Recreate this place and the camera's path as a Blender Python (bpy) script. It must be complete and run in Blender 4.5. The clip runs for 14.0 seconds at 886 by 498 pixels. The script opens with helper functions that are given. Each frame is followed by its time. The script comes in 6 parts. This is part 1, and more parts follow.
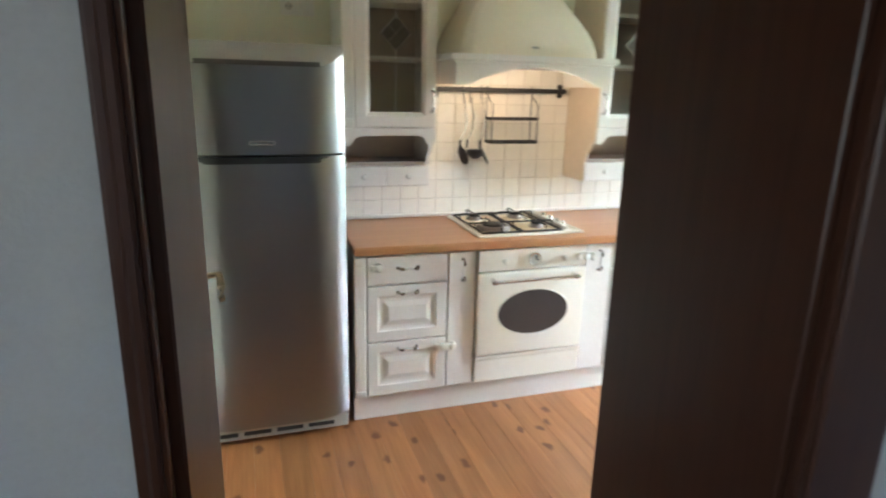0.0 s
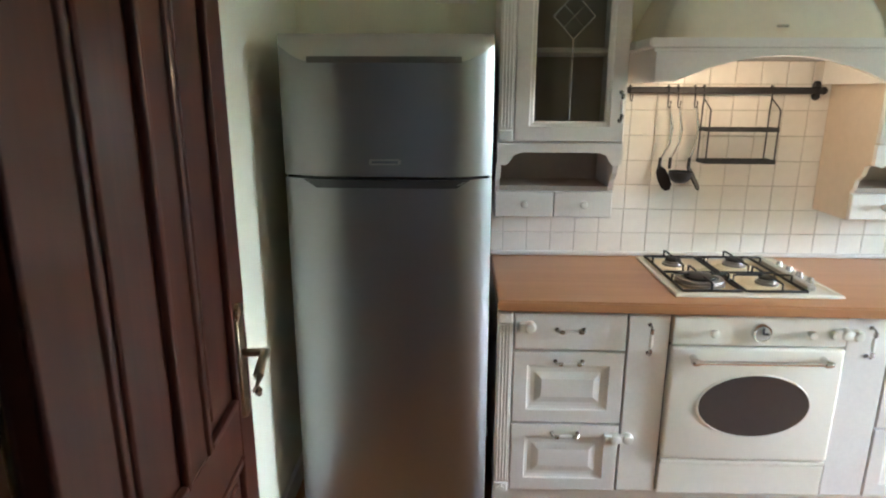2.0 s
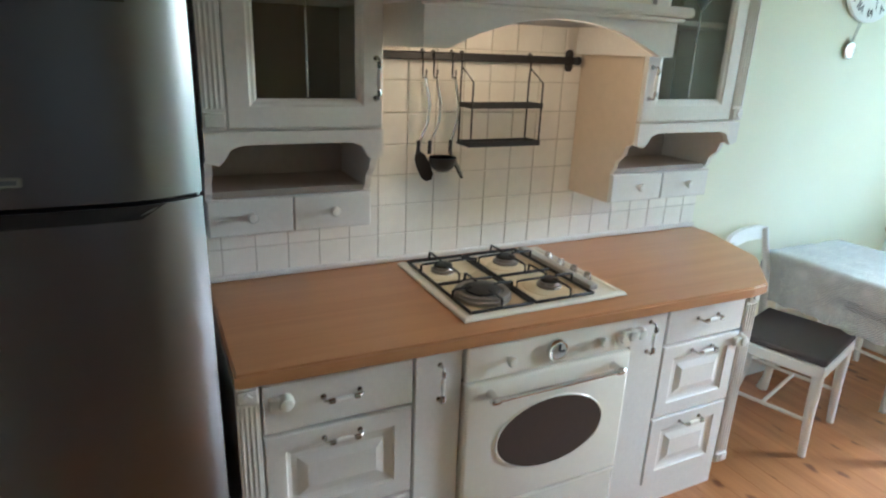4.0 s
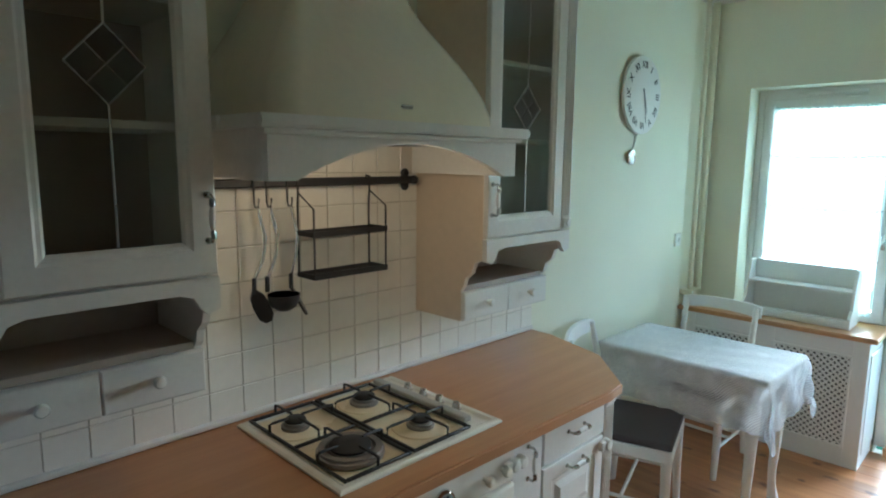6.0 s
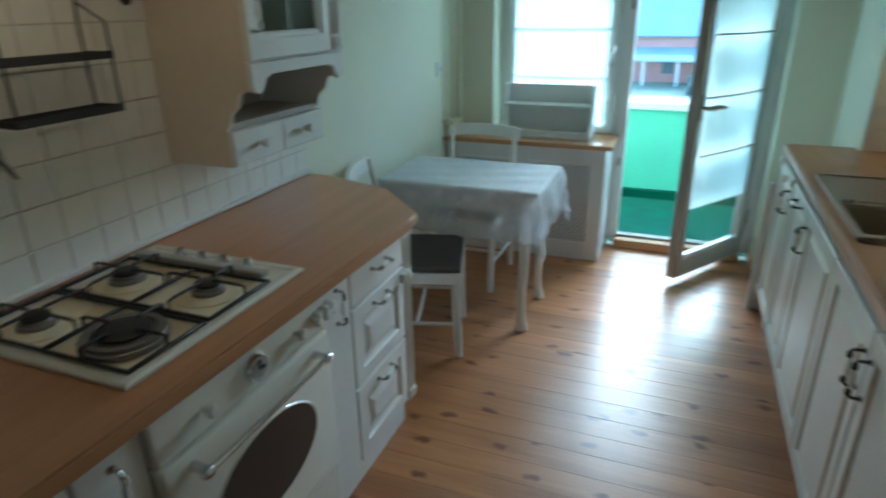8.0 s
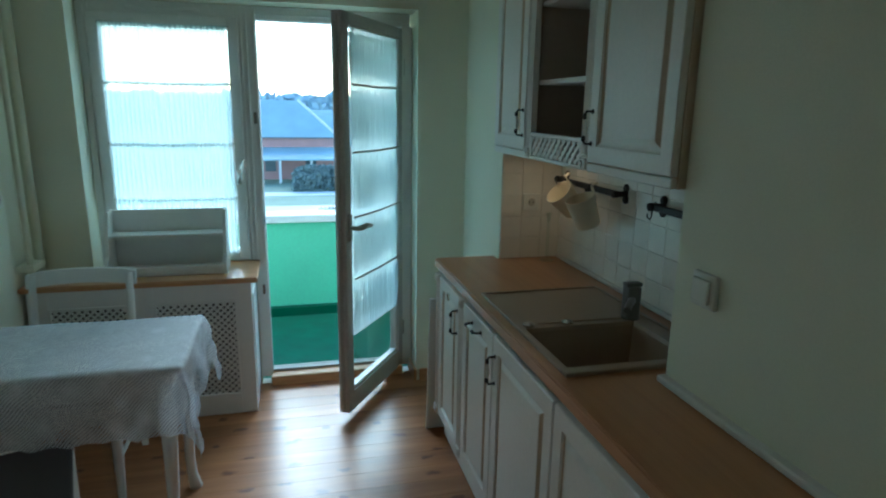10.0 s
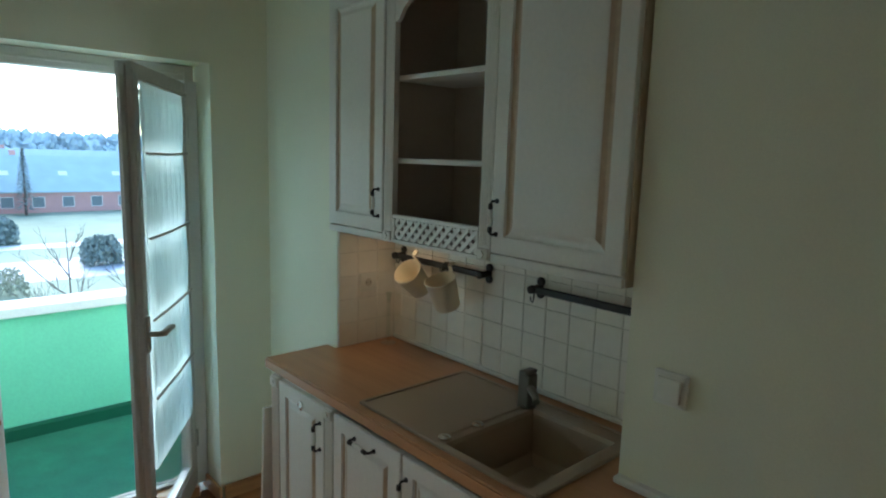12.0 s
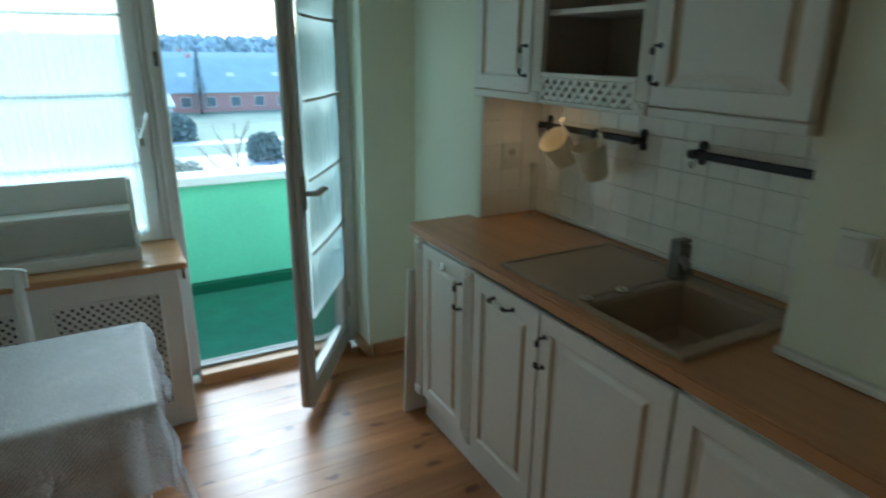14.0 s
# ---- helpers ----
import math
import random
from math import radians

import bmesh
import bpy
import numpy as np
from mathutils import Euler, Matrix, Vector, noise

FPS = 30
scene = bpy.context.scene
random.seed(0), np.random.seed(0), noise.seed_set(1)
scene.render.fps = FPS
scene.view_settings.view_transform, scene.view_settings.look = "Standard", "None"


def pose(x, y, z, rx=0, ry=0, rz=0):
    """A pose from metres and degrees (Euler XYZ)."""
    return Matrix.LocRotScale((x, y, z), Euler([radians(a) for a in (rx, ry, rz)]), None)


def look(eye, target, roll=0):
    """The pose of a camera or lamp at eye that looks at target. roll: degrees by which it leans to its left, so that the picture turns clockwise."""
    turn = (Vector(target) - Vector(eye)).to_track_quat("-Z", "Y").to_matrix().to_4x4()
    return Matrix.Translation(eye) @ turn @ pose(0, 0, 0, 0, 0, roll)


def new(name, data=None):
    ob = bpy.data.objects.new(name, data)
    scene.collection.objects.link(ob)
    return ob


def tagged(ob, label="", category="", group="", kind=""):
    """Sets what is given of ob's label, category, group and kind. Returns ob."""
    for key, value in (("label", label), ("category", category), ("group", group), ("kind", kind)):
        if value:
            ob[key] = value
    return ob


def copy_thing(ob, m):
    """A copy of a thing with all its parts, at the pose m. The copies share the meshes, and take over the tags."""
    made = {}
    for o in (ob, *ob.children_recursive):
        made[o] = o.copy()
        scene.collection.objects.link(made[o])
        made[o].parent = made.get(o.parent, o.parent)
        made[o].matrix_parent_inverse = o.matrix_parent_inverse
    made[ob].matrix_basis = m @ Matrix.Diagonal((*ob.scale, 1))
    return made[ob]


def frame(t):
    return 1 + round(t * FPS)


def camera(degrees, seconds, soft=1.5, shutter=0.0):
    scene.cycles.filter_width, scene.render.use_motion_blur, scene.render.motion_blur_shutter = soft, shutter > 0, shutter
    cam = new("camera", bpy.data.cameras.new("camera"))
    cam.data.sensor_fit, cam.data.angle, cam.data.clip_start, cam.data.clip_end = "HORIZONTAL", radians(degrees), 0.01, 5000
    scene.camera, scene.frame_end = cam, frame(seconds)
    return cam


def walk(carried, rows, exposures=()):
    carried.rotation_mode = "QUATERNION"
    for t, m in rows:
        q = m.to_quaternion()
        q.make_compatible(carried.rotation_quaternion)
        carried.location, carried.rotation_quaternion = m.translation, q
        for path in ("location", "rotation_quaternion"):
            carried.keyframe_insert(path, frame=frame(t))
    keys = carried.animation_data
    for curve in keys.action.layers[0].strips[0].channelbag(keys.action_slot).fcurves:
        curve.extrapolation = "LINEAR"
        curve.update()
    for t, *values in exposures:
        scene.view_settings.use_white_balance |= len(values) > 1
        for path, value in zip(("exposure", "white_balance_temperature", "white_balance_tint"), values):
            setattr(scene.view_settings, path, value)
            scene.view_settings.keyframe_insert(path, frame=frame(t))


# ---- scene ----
cam = camera(72.2, 14.0, soft=2.0, shutter=0.4)
PATH = [
    (0, (-0.44, -3.258, 1.621), (0.16, -1.421, 1.104), 1.4),
    (0.5, (-0.288, -3.124, 1.615), (-0.066, -1.209, 1.084), 2.0),
    (1, (-0.16, -3.009, 1.612), (-0.196, -1.078, 1.093), 1.6),
    (1.5, (-0.132, -2.818, 1.618), (-0.142, -0.866, 1.183), 1.7),
    (2, (-0.136, -2.604, 1.6), (-0.19, -0.669, 1.098), 0.2),
    (2.5, (-0.104, -2.383, 1.62), (-0.073, -0.429, 1.196), 2.0),
    (3, (-0.086, -2.208, 1.62), (0.212, -0.316, 1.044), 2.6),
    (3.5, (-0.107, -2.062, 1.622), (0.658, -0.334, 0.968), 1.7),
    (4, (-0.127, -1.916, 1.627), (0.72, -0.214, 1.005), 2.3),
    (4.2, (-0.111, -1.867, 1.638), (0.825, -0.179, 1.113), 2.4),
    (6.3, (-0.135, -1.647, 1.682), (1.28, -0.266, 1.381), 0.0),
    (6.5, (-0.123, -1.658, 1.669), (1.275, -0.282, 1.279), 0.1),
    (7, (-0.1, -1.642, 1.619), (1.242, -0.278, 1.037), 0.9),
    (7.5, (-0.075, -1.552, 1.586), (1.404, -0.425, 0.849), 1.8),
    (8, (-0.037, -1.458, 1.56), (1.688, -0.775, 0.814), -0.8),
    (8.5, (0.02, -1.462, 1.559), (1.867, -1.178, 0.847), 1.3),
    (8.7, (0.059, -1.477, 1.557), (1.946, -1.345, 0.908), 1.9),
    (10.8, (0.87, -1.118, 1.681), (2.672, -1.914, 1.333), 3.9),
    (11, (0.937, -1.095, 1.696), (2.697, -1.999, 1.407), 5.1),
    (11.5, (1.031, -0.957, 1.731), (2.575, -2.205, 1.487), 1.7),
    (12, (1.081, -0.861, 1.743), (2.544, -2.19, 1.441), 1.7),
    (12.5, (1.053, -0.849, 1.677), (2.5, -2.161, 1.244), 2.1),
    (13, (0.954, -0.836, 1.622), (2.405, -2.11, 1.101), 2.6),
    (13.5, (0.931, -0.831, 1.593), (2.442, -1.976, 0.957), 1.5),
    (14, (1.101, -0.866, 1.596), (2.764, -1.787, 0.975), 0.6),
]
EXPOSURES = [
    (0.0, 4.85, 5800, 9), (0.5, 4.72, 5800, 9), (1.5, 4.55, 5750, 9), (2.6, 4.45, 5650, 8), (3.5, 4.15, 5600, 8), (4.2, 3.9, 5500, 6), (6.5, 3.05, 5350, 0), (7.5, 2.85, 5200, -3), (8.0, 2.5, 5100, -5), (8.7, 2.1, 5050, -6), (11.0, 1.6, 5350, -4), (11.5, 1.78, 5950, 6), (12.0, 2.08, 5800, 4), (13.0, 2.22, 5850, 4), (13.5, 2.2, 5850, 4), (14.0, 1.92, 5550, -2),
]
walk(cam, [(t, look(eye, target, roll)) for t, eye, target, roll in PATH], EXPOSURES)

# ---- world, sun, exposure ----
world = bpy.data.worlds.new("overcast_sky")
scene.world = world
scene.cycles.max_bounces, scene.cycles.diffuse_bounces = 14, 9
world.use_nodes = True
wn = world.node_tree
sky = wn.nodes.new("ShaderNodeTexSky")
sky.sky_type = 'NISHITA'
sky.sun_disc = False
sky.sun_elevation = radians(25)
sky.sun_rotation = radians(80)
sky.air_density = 1.0
sky.dust_density = 0.6
sky.ozone_density = 2.0
wn.links.new(sky.outputs[0], wn.nodes["Background"].inputs[0])
wn.nodes["Background"].inputs[1].default_value = 0.15
sun_data = bpy.data.lights.new("sun", 'SUN')
sun_data.energy = 1.5
sun_data.angle = radians(45)
sun_data.color = (0.93, 0.98, 1.0)
sun = new("sun", sun_data)
sun.matrix_world = look((20, -3, 9.5), (0, 0, 0))

# fill light added at an assumed, unseen hall window behind the camera
hall_light = bpy.data.lights.new("hall_fill_light", 'AREA')
hall_light.shape = 'RECTANGLE'
hall_light.size, hall_light.size_y = 0.55, 0.9
hall_light.energy = 0.5
hall_light.color = (0.95, 0.97, 1.0)
new("hall_fill_light", hall_light).matrix_world = look((-1.66, -4.6, 1.5), (1.0, -4.2, 1.2))

# the cooker hood's own warm lamp, lit
hood_light = bpy.data.lights.new("hood_lamp_light", 'POINT')
hood_light.shadow_soft_size = 0.05
hood_light.energy = 0.21
hood_light.color = (1.0, 0.70, 0.42)
new("hood_lamp_light", hood_light).matrix_world = pose(0.86, -0.40, 1.672)

# small warm lamp under the open wall shelf beside the window pillar
puck_light = bpy.data.lights.new("shelf_lamp_light", 'AREA')
puck_light.shape = 'DISK'
puck_light.size = 0.05
puck_light.energy = 0.045
puck_light.color = (1.0, 0.68, 0.40)
new("shelf_lamp_light", puck_light).matrix_world = look((3.05, -2.37, 1.408), (3.05, -2.37, 0.9))

# ---- materials ----


def mat(name, color, rough=0.5, metal=0.0, bump=0.0, scale=40.0, vary=0.08, spec=0.5, coat=0.0, big=2.5, rough_vary=0.08):
    """Painted or plain surface with colour variation at two scales, varied gloss and fine relief."""
    m = bpy.data.materials.new(name)
    m.use_nodes = True
    nt = m.node_tree
    b = nt.nodes["Principled BSDF"]
    b.inputs["Roughness"].default_value = rough
    b.inputs["Metallic"].default_value = metal
    b.inputs["Specular IOR Level"].default_value = spec
    b.inputs["Coat Weight"].default_value = coat
    b.inputs["Coat Roughness"].default_value = 0.12
    tc = nt.nodes.new("ShaderNodeTexCoord")
    n1 = nt.nodes.new("ShaderNodeTexNoise")
    n1.inputs["Scale"].default_value = big
    n1.inputs["Detail"].default_value = 5
    n2 = nt.nodes.new("ShaderNodeTexNoise")
    n2.inputs["Scale"].default_value = scale
    n2.inputs["Detail"].default_value = 3
    for n in (n1, n2):
        nt.links.new(tc.outputs["Object"], n.inputs["Vector"])
    add = nt.nodes.new("ShaderNodeMath")
    add.operation = 'ADD'
    nt.links.new(n1.outputs[0], add.inputs[0])
    nt.links.new(n2.outputs[0], add.inputs[1])
    mr = nt.nodes.new("ShaderNodeMapRange")
    mr.inputs["From Min"].default_value = 0.6
    mr.inputs["From Max"].default_value = 1.4
    mr.inputs["To Min"].default_value = 1 - vary
    mr.inputs["To Max"].default_value = 1 + vary
    nt.links.new(add.outputs[0], mr.inputs["Value"])
    mul = nt.nodes.new("ShaderNodeVectorMath")
    mul.operation = 'SCALE'
    mul.inputs[0].default_value = color
    nt.links.new(mr.outputs[0], mul.inputs["Scale"])
    nt.links.new(mul.outputs[0], b.inputs["Base Color"])
    rr = nt.nodes.new("ShaderNodeMapRange")
    rr.inputs["From Min"].default_value = 0.3
    rr.inputs["From Max"].default_value = 0.7
    rr.inputs["To Min"].default_value = max(0.02, rough - rough_vary)
    rr.inputs["To Max"].default_value = min(1, rough + rough_vary)
    nt.links.new(n1.outputs[0], rr.inputs["Value"])
    nt.links.new(rr.outputs[0], b.inputs["Roughness"])
    if bump:
        bp = nt.nodes.new("ShaderNodeBump")
        bp.inputs["Strength"].default_value = bump
        bp.inputs["Distance"].default_value = 0.004
        nt.links.new(n2.outputs[0], bp.inputs["Height"])
        nt.links.new(bp.outputs[0], b.inputs["Normal"])
    return m


def wood(name, dark, light, rough=0.3, along='Y', stretch=14.0, fine=30.0, per_piece=0.0, coat=0.0, bump=0.08, knots=False, worn=0.085):
    """Wood with long grain along one axis, optional knots, and a shade of its own for each piece."""
    m = bpy.data.materials.new(name)
    m.use_nodes = True
    nt = m.node_tree
    b = nt.nodes["Principled BSDF"]
    b.inputs["Coat Weight"].default_value = coat
    b.inputs["Coat Roughness"].default_value = 0.1
    tc = nt.nodes.new("ShaderNodeTexCoord")
    info = nt.nodes.new("ShaderNodeObjectInfo")
    off = nt.nodes.new("ShaderNodeVectorMath")
    off.operation = 'ADD'
    shift = nt.nodes.new("ShaderNodeMath")
    shift.operation = 'MULTIPLY'
    shift.inputs[1].default_value = 37.0 if per_piece else 0.0
    nt.links.new(info.outputs["Random"], shift.inputs[0])
    nt.links.new(tc.outputs["Object"], off.inputs[0])
    nt.links.new(shift.outputs[0], off.inputs[1])
    mp = nt.nodes.new("ShaderNodeMapping")
    s = {'X': (1 / stretch, 1, 1), 'Y': (1, 1 / stretch, 1), 'Z': (1, 1, 1 / stretch)}[along]
    mp.inputs["Scale"].default_value = s
    nt.links.new(off.outputs[0], mp.inputs["Vector"])
    n1 = nt.nodes.new("ShaderNodeTexNoise")
    n1.inputs["Scale"].default_value = fine
    n1.inputs["Detail"].default_value = 6
    n1.inputs["Distortion"].default_value = 0.6
    n2 = nt.nodes.new("ShaderNodeTexNoise")
    n2.inputs["Scale"].default_value = fine * 6
    n2.inputs["Detail"].default_value = 2
    for n in (n1, n2):
        nt.links.new(mp.outputs[0], n.inputs["Vector"])
    ramp = nt.nodes.new("ShaderNodeValToRGB")
    ramp.color_ramp.elements[0].position, ramp.color_ramp.elements[1].position = 0.3, 0.68
    ramp.color_ramp.elements[0].color = (*dark, 1)
    ramp.color_ramp.elements[1].color = (*light, 1)
    mixf = nt.nodes.new("ShaderNodeMath")
    mixf.operation = 'MULTIPLY_ADD'
    mixf.inputs[1].default_value = 0.3
    nt.links.new(n2.outputs[0], mixf.inputs[0])
    half = nt.nodes.new("ShaderNodeMath")
    half.operation = 'MULTIPLY'
    half.inputs[1].default_value = 0.72
    nt.links.new(n1.outputs[0], half.inputs[0])
    nt.links.new(half.outputs[0], mixf.inputs[2])
    nt.links.new(mixf.outputs[0], ramp.inputs[0])
    col = ramp.outputs[0]
    if knots:
        mk = nt.nodes.new("ShaderNodeMapping")
        mk.inputs["Scale"].default_value = (5.2, 3.0, 1)
        wob = nt.nodes.new("ShaderNodeTexNoise")
        wob.inputs["Scale"].default_value = 16
        wob.inputs["Detail"].default_value = 3
        nt.links.new(off.outputs[0], wob.inputs["Vector"])
        wsc = nt.nodes.new("ShaderNodeVectorMath")
        wsc.operation = 'MULTIPLY_ADD'
        wsc.inputs[1].default_value = (0.05, 0.09, 0)
        nt.links.new(wob.outputs["Color"], wsc.inputs[0])
        nt.links.new(off.outputs[0], wsc.inputs[2])
        nt.links.new(wsc.outputs[0], mk.inputs["Vector"])
        vo = nt.nodes.new("ShaderNodeTexVoronoi")
        vo.voronoi_dimensions = '2D'
        vo.inputs["Scale"].default_value = 1.0
        nt.links.new(mk.outputs[0], vo.inputs["Vector"])
        kr = nt.nodes.new("ShaderNodeValToRGB")
        kr.color_ramp.elements[0].position, kr.color_ramp.elements[1].position = 0.055, 0.12
        kr.color_ramp.elements[0].color = (1, 1, 1, 1)
        kr.color_ramp.elements[1].color = (0, 0, 0, 1)
        nt.links.new(vo.outputs["Distance"], kr.inputs[0])
        kx = nt.nodes.new("ShaderNodeMix")
        kx.data_type = 'RGBA'
        kx.inputs["B"].default_value = (0.12, 0.035, 0.014, 1)
        kd = nt.nodes.new("ShaderNodeMath")
        kd.operation = 'MULTIPLY'
        kd.inputs[1].default_value = 0.85
        nt.links.new(kr.outputs[0], kd.inputs[0])
        nt.links.new(kd.outputs[0], kx.inputs["Factor"])
        nt.links.new(col, kx.inputs["A"])
        col = kx.outputs["Result"]
    if per_piece:
        pm = nt.nodes.new("ShaderNodeMapRange")
        pm.inputs["To Min"].default_value = 1 - per_piece
        pm.inputs["To Max"].default_value = 1 + per_piece
        nt.links.new(info.outputs["Random"], pm.inputs["Value"])
        sc = nt.nodes.new("ShaderNodeVectorMath")
        sc.operation = 'SCALE'
        nt.links.new(col, sc.inputs[0])
        nt.links.new(pm.outputs[0], sc.inputs["Scale"])
        col = sc.outputs[0]
    nt.links.new(col, b.inputs["Base Color"])
    wr = nt.nodes.new("ShaderNodeTexNoise")
    wr.inputs["Scale"].default_value = 3.0
    wr.inputs["Detail"].default_value = 2
    nt.links.new(tc.outputs["Object"], wr.inputs["Vector"])
    rr = nt.nodes.new("ShaderNodeMapRange")
    rr.inputs["From Min"].default_value = 0.3
    rr.inputs["From Max"].default_value = 0.7
    rr.inputs["To Min"].default_value = max(0.05, rough - worn)
    rr.inputs["To Max"].default_value = rough + worn
    nt.links.new(wr.outputs[0], rr.inputs["Value"])
    nt.links.new(rr.outputs[0], b.inputs["Roughness"])
    bp = nt.nodes.new("ShaderNodeBump")
    bp.inputs["Strength"].default_value = bump
    bp.inputs["Distance"].default_value = 0.003
    nt.links.new(mixf.outputs[0], bp.inputs["Height"])
    nt.links.new(bp.outputs[0], b.inputs["Normal"])
    return m


def glass_mat(name, tint=(0.95, 0.98, 0.97), rough=0.0):
    m = bpy.data.materials.new(name)
    m.use_nodes = True
    nt = m.node_tree
    nt.nodes.clear()
    out = nt.nodes.new("ShaderNodeOutputMaterial")
    tr = nt.nodes.new("ShaderNodeBsdfTransparent")
    tr.inputs[0].default_value = (*tint, 1)
    gl = nt.nodes.new("ShaderNodeBsdfGlossy")
    gl.inputs["Roughness"].default_value = 0.02 + rough
    lw = nt.nodes.new("ShaderNodeLayerWeight")
    lw.inputs["Blend"].default_value = 0.5
    pw = nt.nodes.new("ShaderNodeMath")
    pw.operation = 'POWER'
    pw.inputs[1].default_value = 4.0
    fr = nt.nodes.new("ShaderNodeMath")
    fr.operation = 'MULTIPLY_ADD'
    fr.inputs[1].default_value = 0.9
    fr.inputs[2].default_value = 0.045
    nt.links.new(lw.outputs["Facing"], pw.inputs[0])
    nt.links.new(pw.outputs[0], fr.inputs[0])
    mx = nt.nodes.new("ShaderNodeMixShader")
    nt.links.new(fr.outputs[0], mx.inputs[0])
    nt.links.new(tr.outputs[0], mx.inputs[1])
    nt.links.new(gl.outputs[0], mx.inputs[2])
    nt.links.new(mx.outputs[0], out.inputs[0])
    return m


def sheer_mat(name, color, open_share, lace=False):
    """Thin woven fabric: part lets light straight through, part scatters it on both sides."""
    m = bpy.data.materials.new(name)
    m.use_nodes = True
    nt = m.node_tree
    nt.nodes.clear()
    out = nt.nodes.new("ShaderNodeOutputMaterial")
    df = nt.nodes.new("ShaderNodeBsdfDiffuse")
    tl = nt.nodes.new("ShaderNodeBsdfTranslucent")
    tp = nt.nodes.new("ShaderNodeBsdfTransparent")
    df.inputs[0].default_value = (*color, 1)
    tl.inputs[0].default_value = (*color, 1)
    a = nt.nodes.new("ShaderNodeMixShader")
    a.inputs[0].default_value = 0.35 if lace else 0.5
    b = nt.nodes.new("ShaderNodeMixShader")
    b.inputs[0].default_value = open_share
    nt.links.new(df.outputs[0], a.inputs[1])
    nt.links.new(tl.outputs[0], a.inputs[2])
    nt.links.new(a.outputs[0], b.inputs[1])
    nt.links.new(tp.outputs[0], b.inputs[2])
    tc = nt.nodes.new("ShaderNodeTexCoord")
    if lace:
        wv = nt.nodes.new("ShaderNodeTexNoise")
        wv.inputs["Scale"].default_value = 9
        wv.inputs["Detail"].default_value = 5
        vo = nt.nodes.new("ShaderNodeTexVoronoi")
        vo.inputs["Scale"].default_value = 190
        for n in (wv, vo):
            nt.links.new(tc.outputs["Object"], n.inputs["Vector"])
        mu = nt.nodes.new("ShaderNodeMath")
        mu.operation = 'MULTIPLY'
        nt.links.new(wv.outputs[0], mu.inputs[0])
        nt.links.new(vo.outputs["Distance"], mu.inputs[1])
        rp = nt.nodes.new("ShaderNodeMapRange")
        rp.inputs["From Min"].default_value = 0.05
        rp.inputs["From Max"].default_value = 0.4
        rp.inputs["To Min"].default_value = open_share * 0.75
        rp.inputs["To Max"].default_value = min(0.8, open_share * 1.5)
        nt.links.new(mu.outputs[0], rp.inputs["Value"])
        cell = nt.nodes.new("ShaderNodeTexVoronoi")
        cell.inputs["Scale"].default_value = 11
        nt.links.new(tc.outputs["Object"], cell.inputs["Vector"])
        rings = nt.nodes.new("ShaderNodeMapRange")
        rings.inputs["From Min"].default_value, rings.inputs["From Max"].default_value = -0.15, 0.55
        nt.links.new(cell.outputs["Distance"], rings.inputs["Value"])
        rows = nt.nodes.new("ShaderNodeTexWave")
        rows.bands_direction = 'DIAGONAL'
        rows.inputs["Scale"].default_value = 48
        rows.inputs["Distortion"].default_value = 0.6
        nt.links.new(tc.outputs["Object"], rows.inputs["Vector"])
        net = nt.nodes.new("ShaderNodeMath")
        net.operation = 'MULTIPLY'
        nt.links.new(rings.outputs[0], net.inputs[0])
        nt.links.new(rows.outputs["Fac"], net.inputs[1])
        holes = nt.nodes.new("ShaderNodeMath")
        holes.operation = 'MULTIPLY_ADD'
        holes.use_clamp = True
        holes.inputs[1].default_value = 0.34
        nt.links.new(net.outputs[0], holes.inputs[0])
        nt.links.new(rp.outputs[0], holes.inputs[2])
        nt.links.new(holes.outputs[0], b.inputs[0])
    nt.links.new(b.outputs[0], out.inputs[0])
    return m


M_WALL = mat("wall_paint", (0.79, 0.78, 0.63), 0.75, bump=0.25, scale=160, vary=0.04)
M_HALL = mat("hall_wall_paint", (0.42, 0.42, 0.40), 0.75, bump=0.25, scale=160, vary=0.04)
M_CEIL = mat("ceiling_paint", (0.82, 0.81, 0.76), 0.8, bump=0.1, scale=120, vary=0.03)
M_CAB = mat("cabinet_paint", (0.74, 0.71, 0.66), 0.38, bump=0.06, scale=70, vary=0.05, rough_vary=0.06)
M_CABIN = mat("cabinet_lining", (0.41, 0.345, 0.29), 0.5, vary=0.06)
M_BEIGE = mat("beige_side_panel", (0.68, 0.56, 0.43), 0.42, vary=0.05, bump=0.05)
M_HOOD = mat("hood_enamel", (0.82, 0.75, 0.60), 0.2, vary=0.03, rough_vary=0.04)
M_ENAMEL = mat("cream_enamel", (0.80, 0.76, 0.66), 0.22, vary=0.03, rough_vary=0.05)
M_CREAM = mat("burner_well_enamel", (0.78, 0.66, 0.45), 0.3, vary=0.05)
M_TILE = mat("glazed_tile", (0.86, 0.82, 0.74), 0.14, vary=0.05, bump=0.16, scale=22, rough_vary=0.05)
M_GROUTW = mat("white_grout", (0.86, 0.83, 0.77), 0.8, vary=0.08, bump=0.2, scale=200)
M_HANDLE = mat("dark_pewter", (0.45, 0.43, 0.40), 0.24, metal=1.0, vary=0.15)
M_KNOB = mat("pewter_knob", (0.52, 0.48, 0.42), 0.3, metal=0.8, vary=0.1)
M_GROUT = mat("tile_grout", (0.62, 0.58, 0.50), 0.85, vary=0.12, bump=0.2, scale=200)
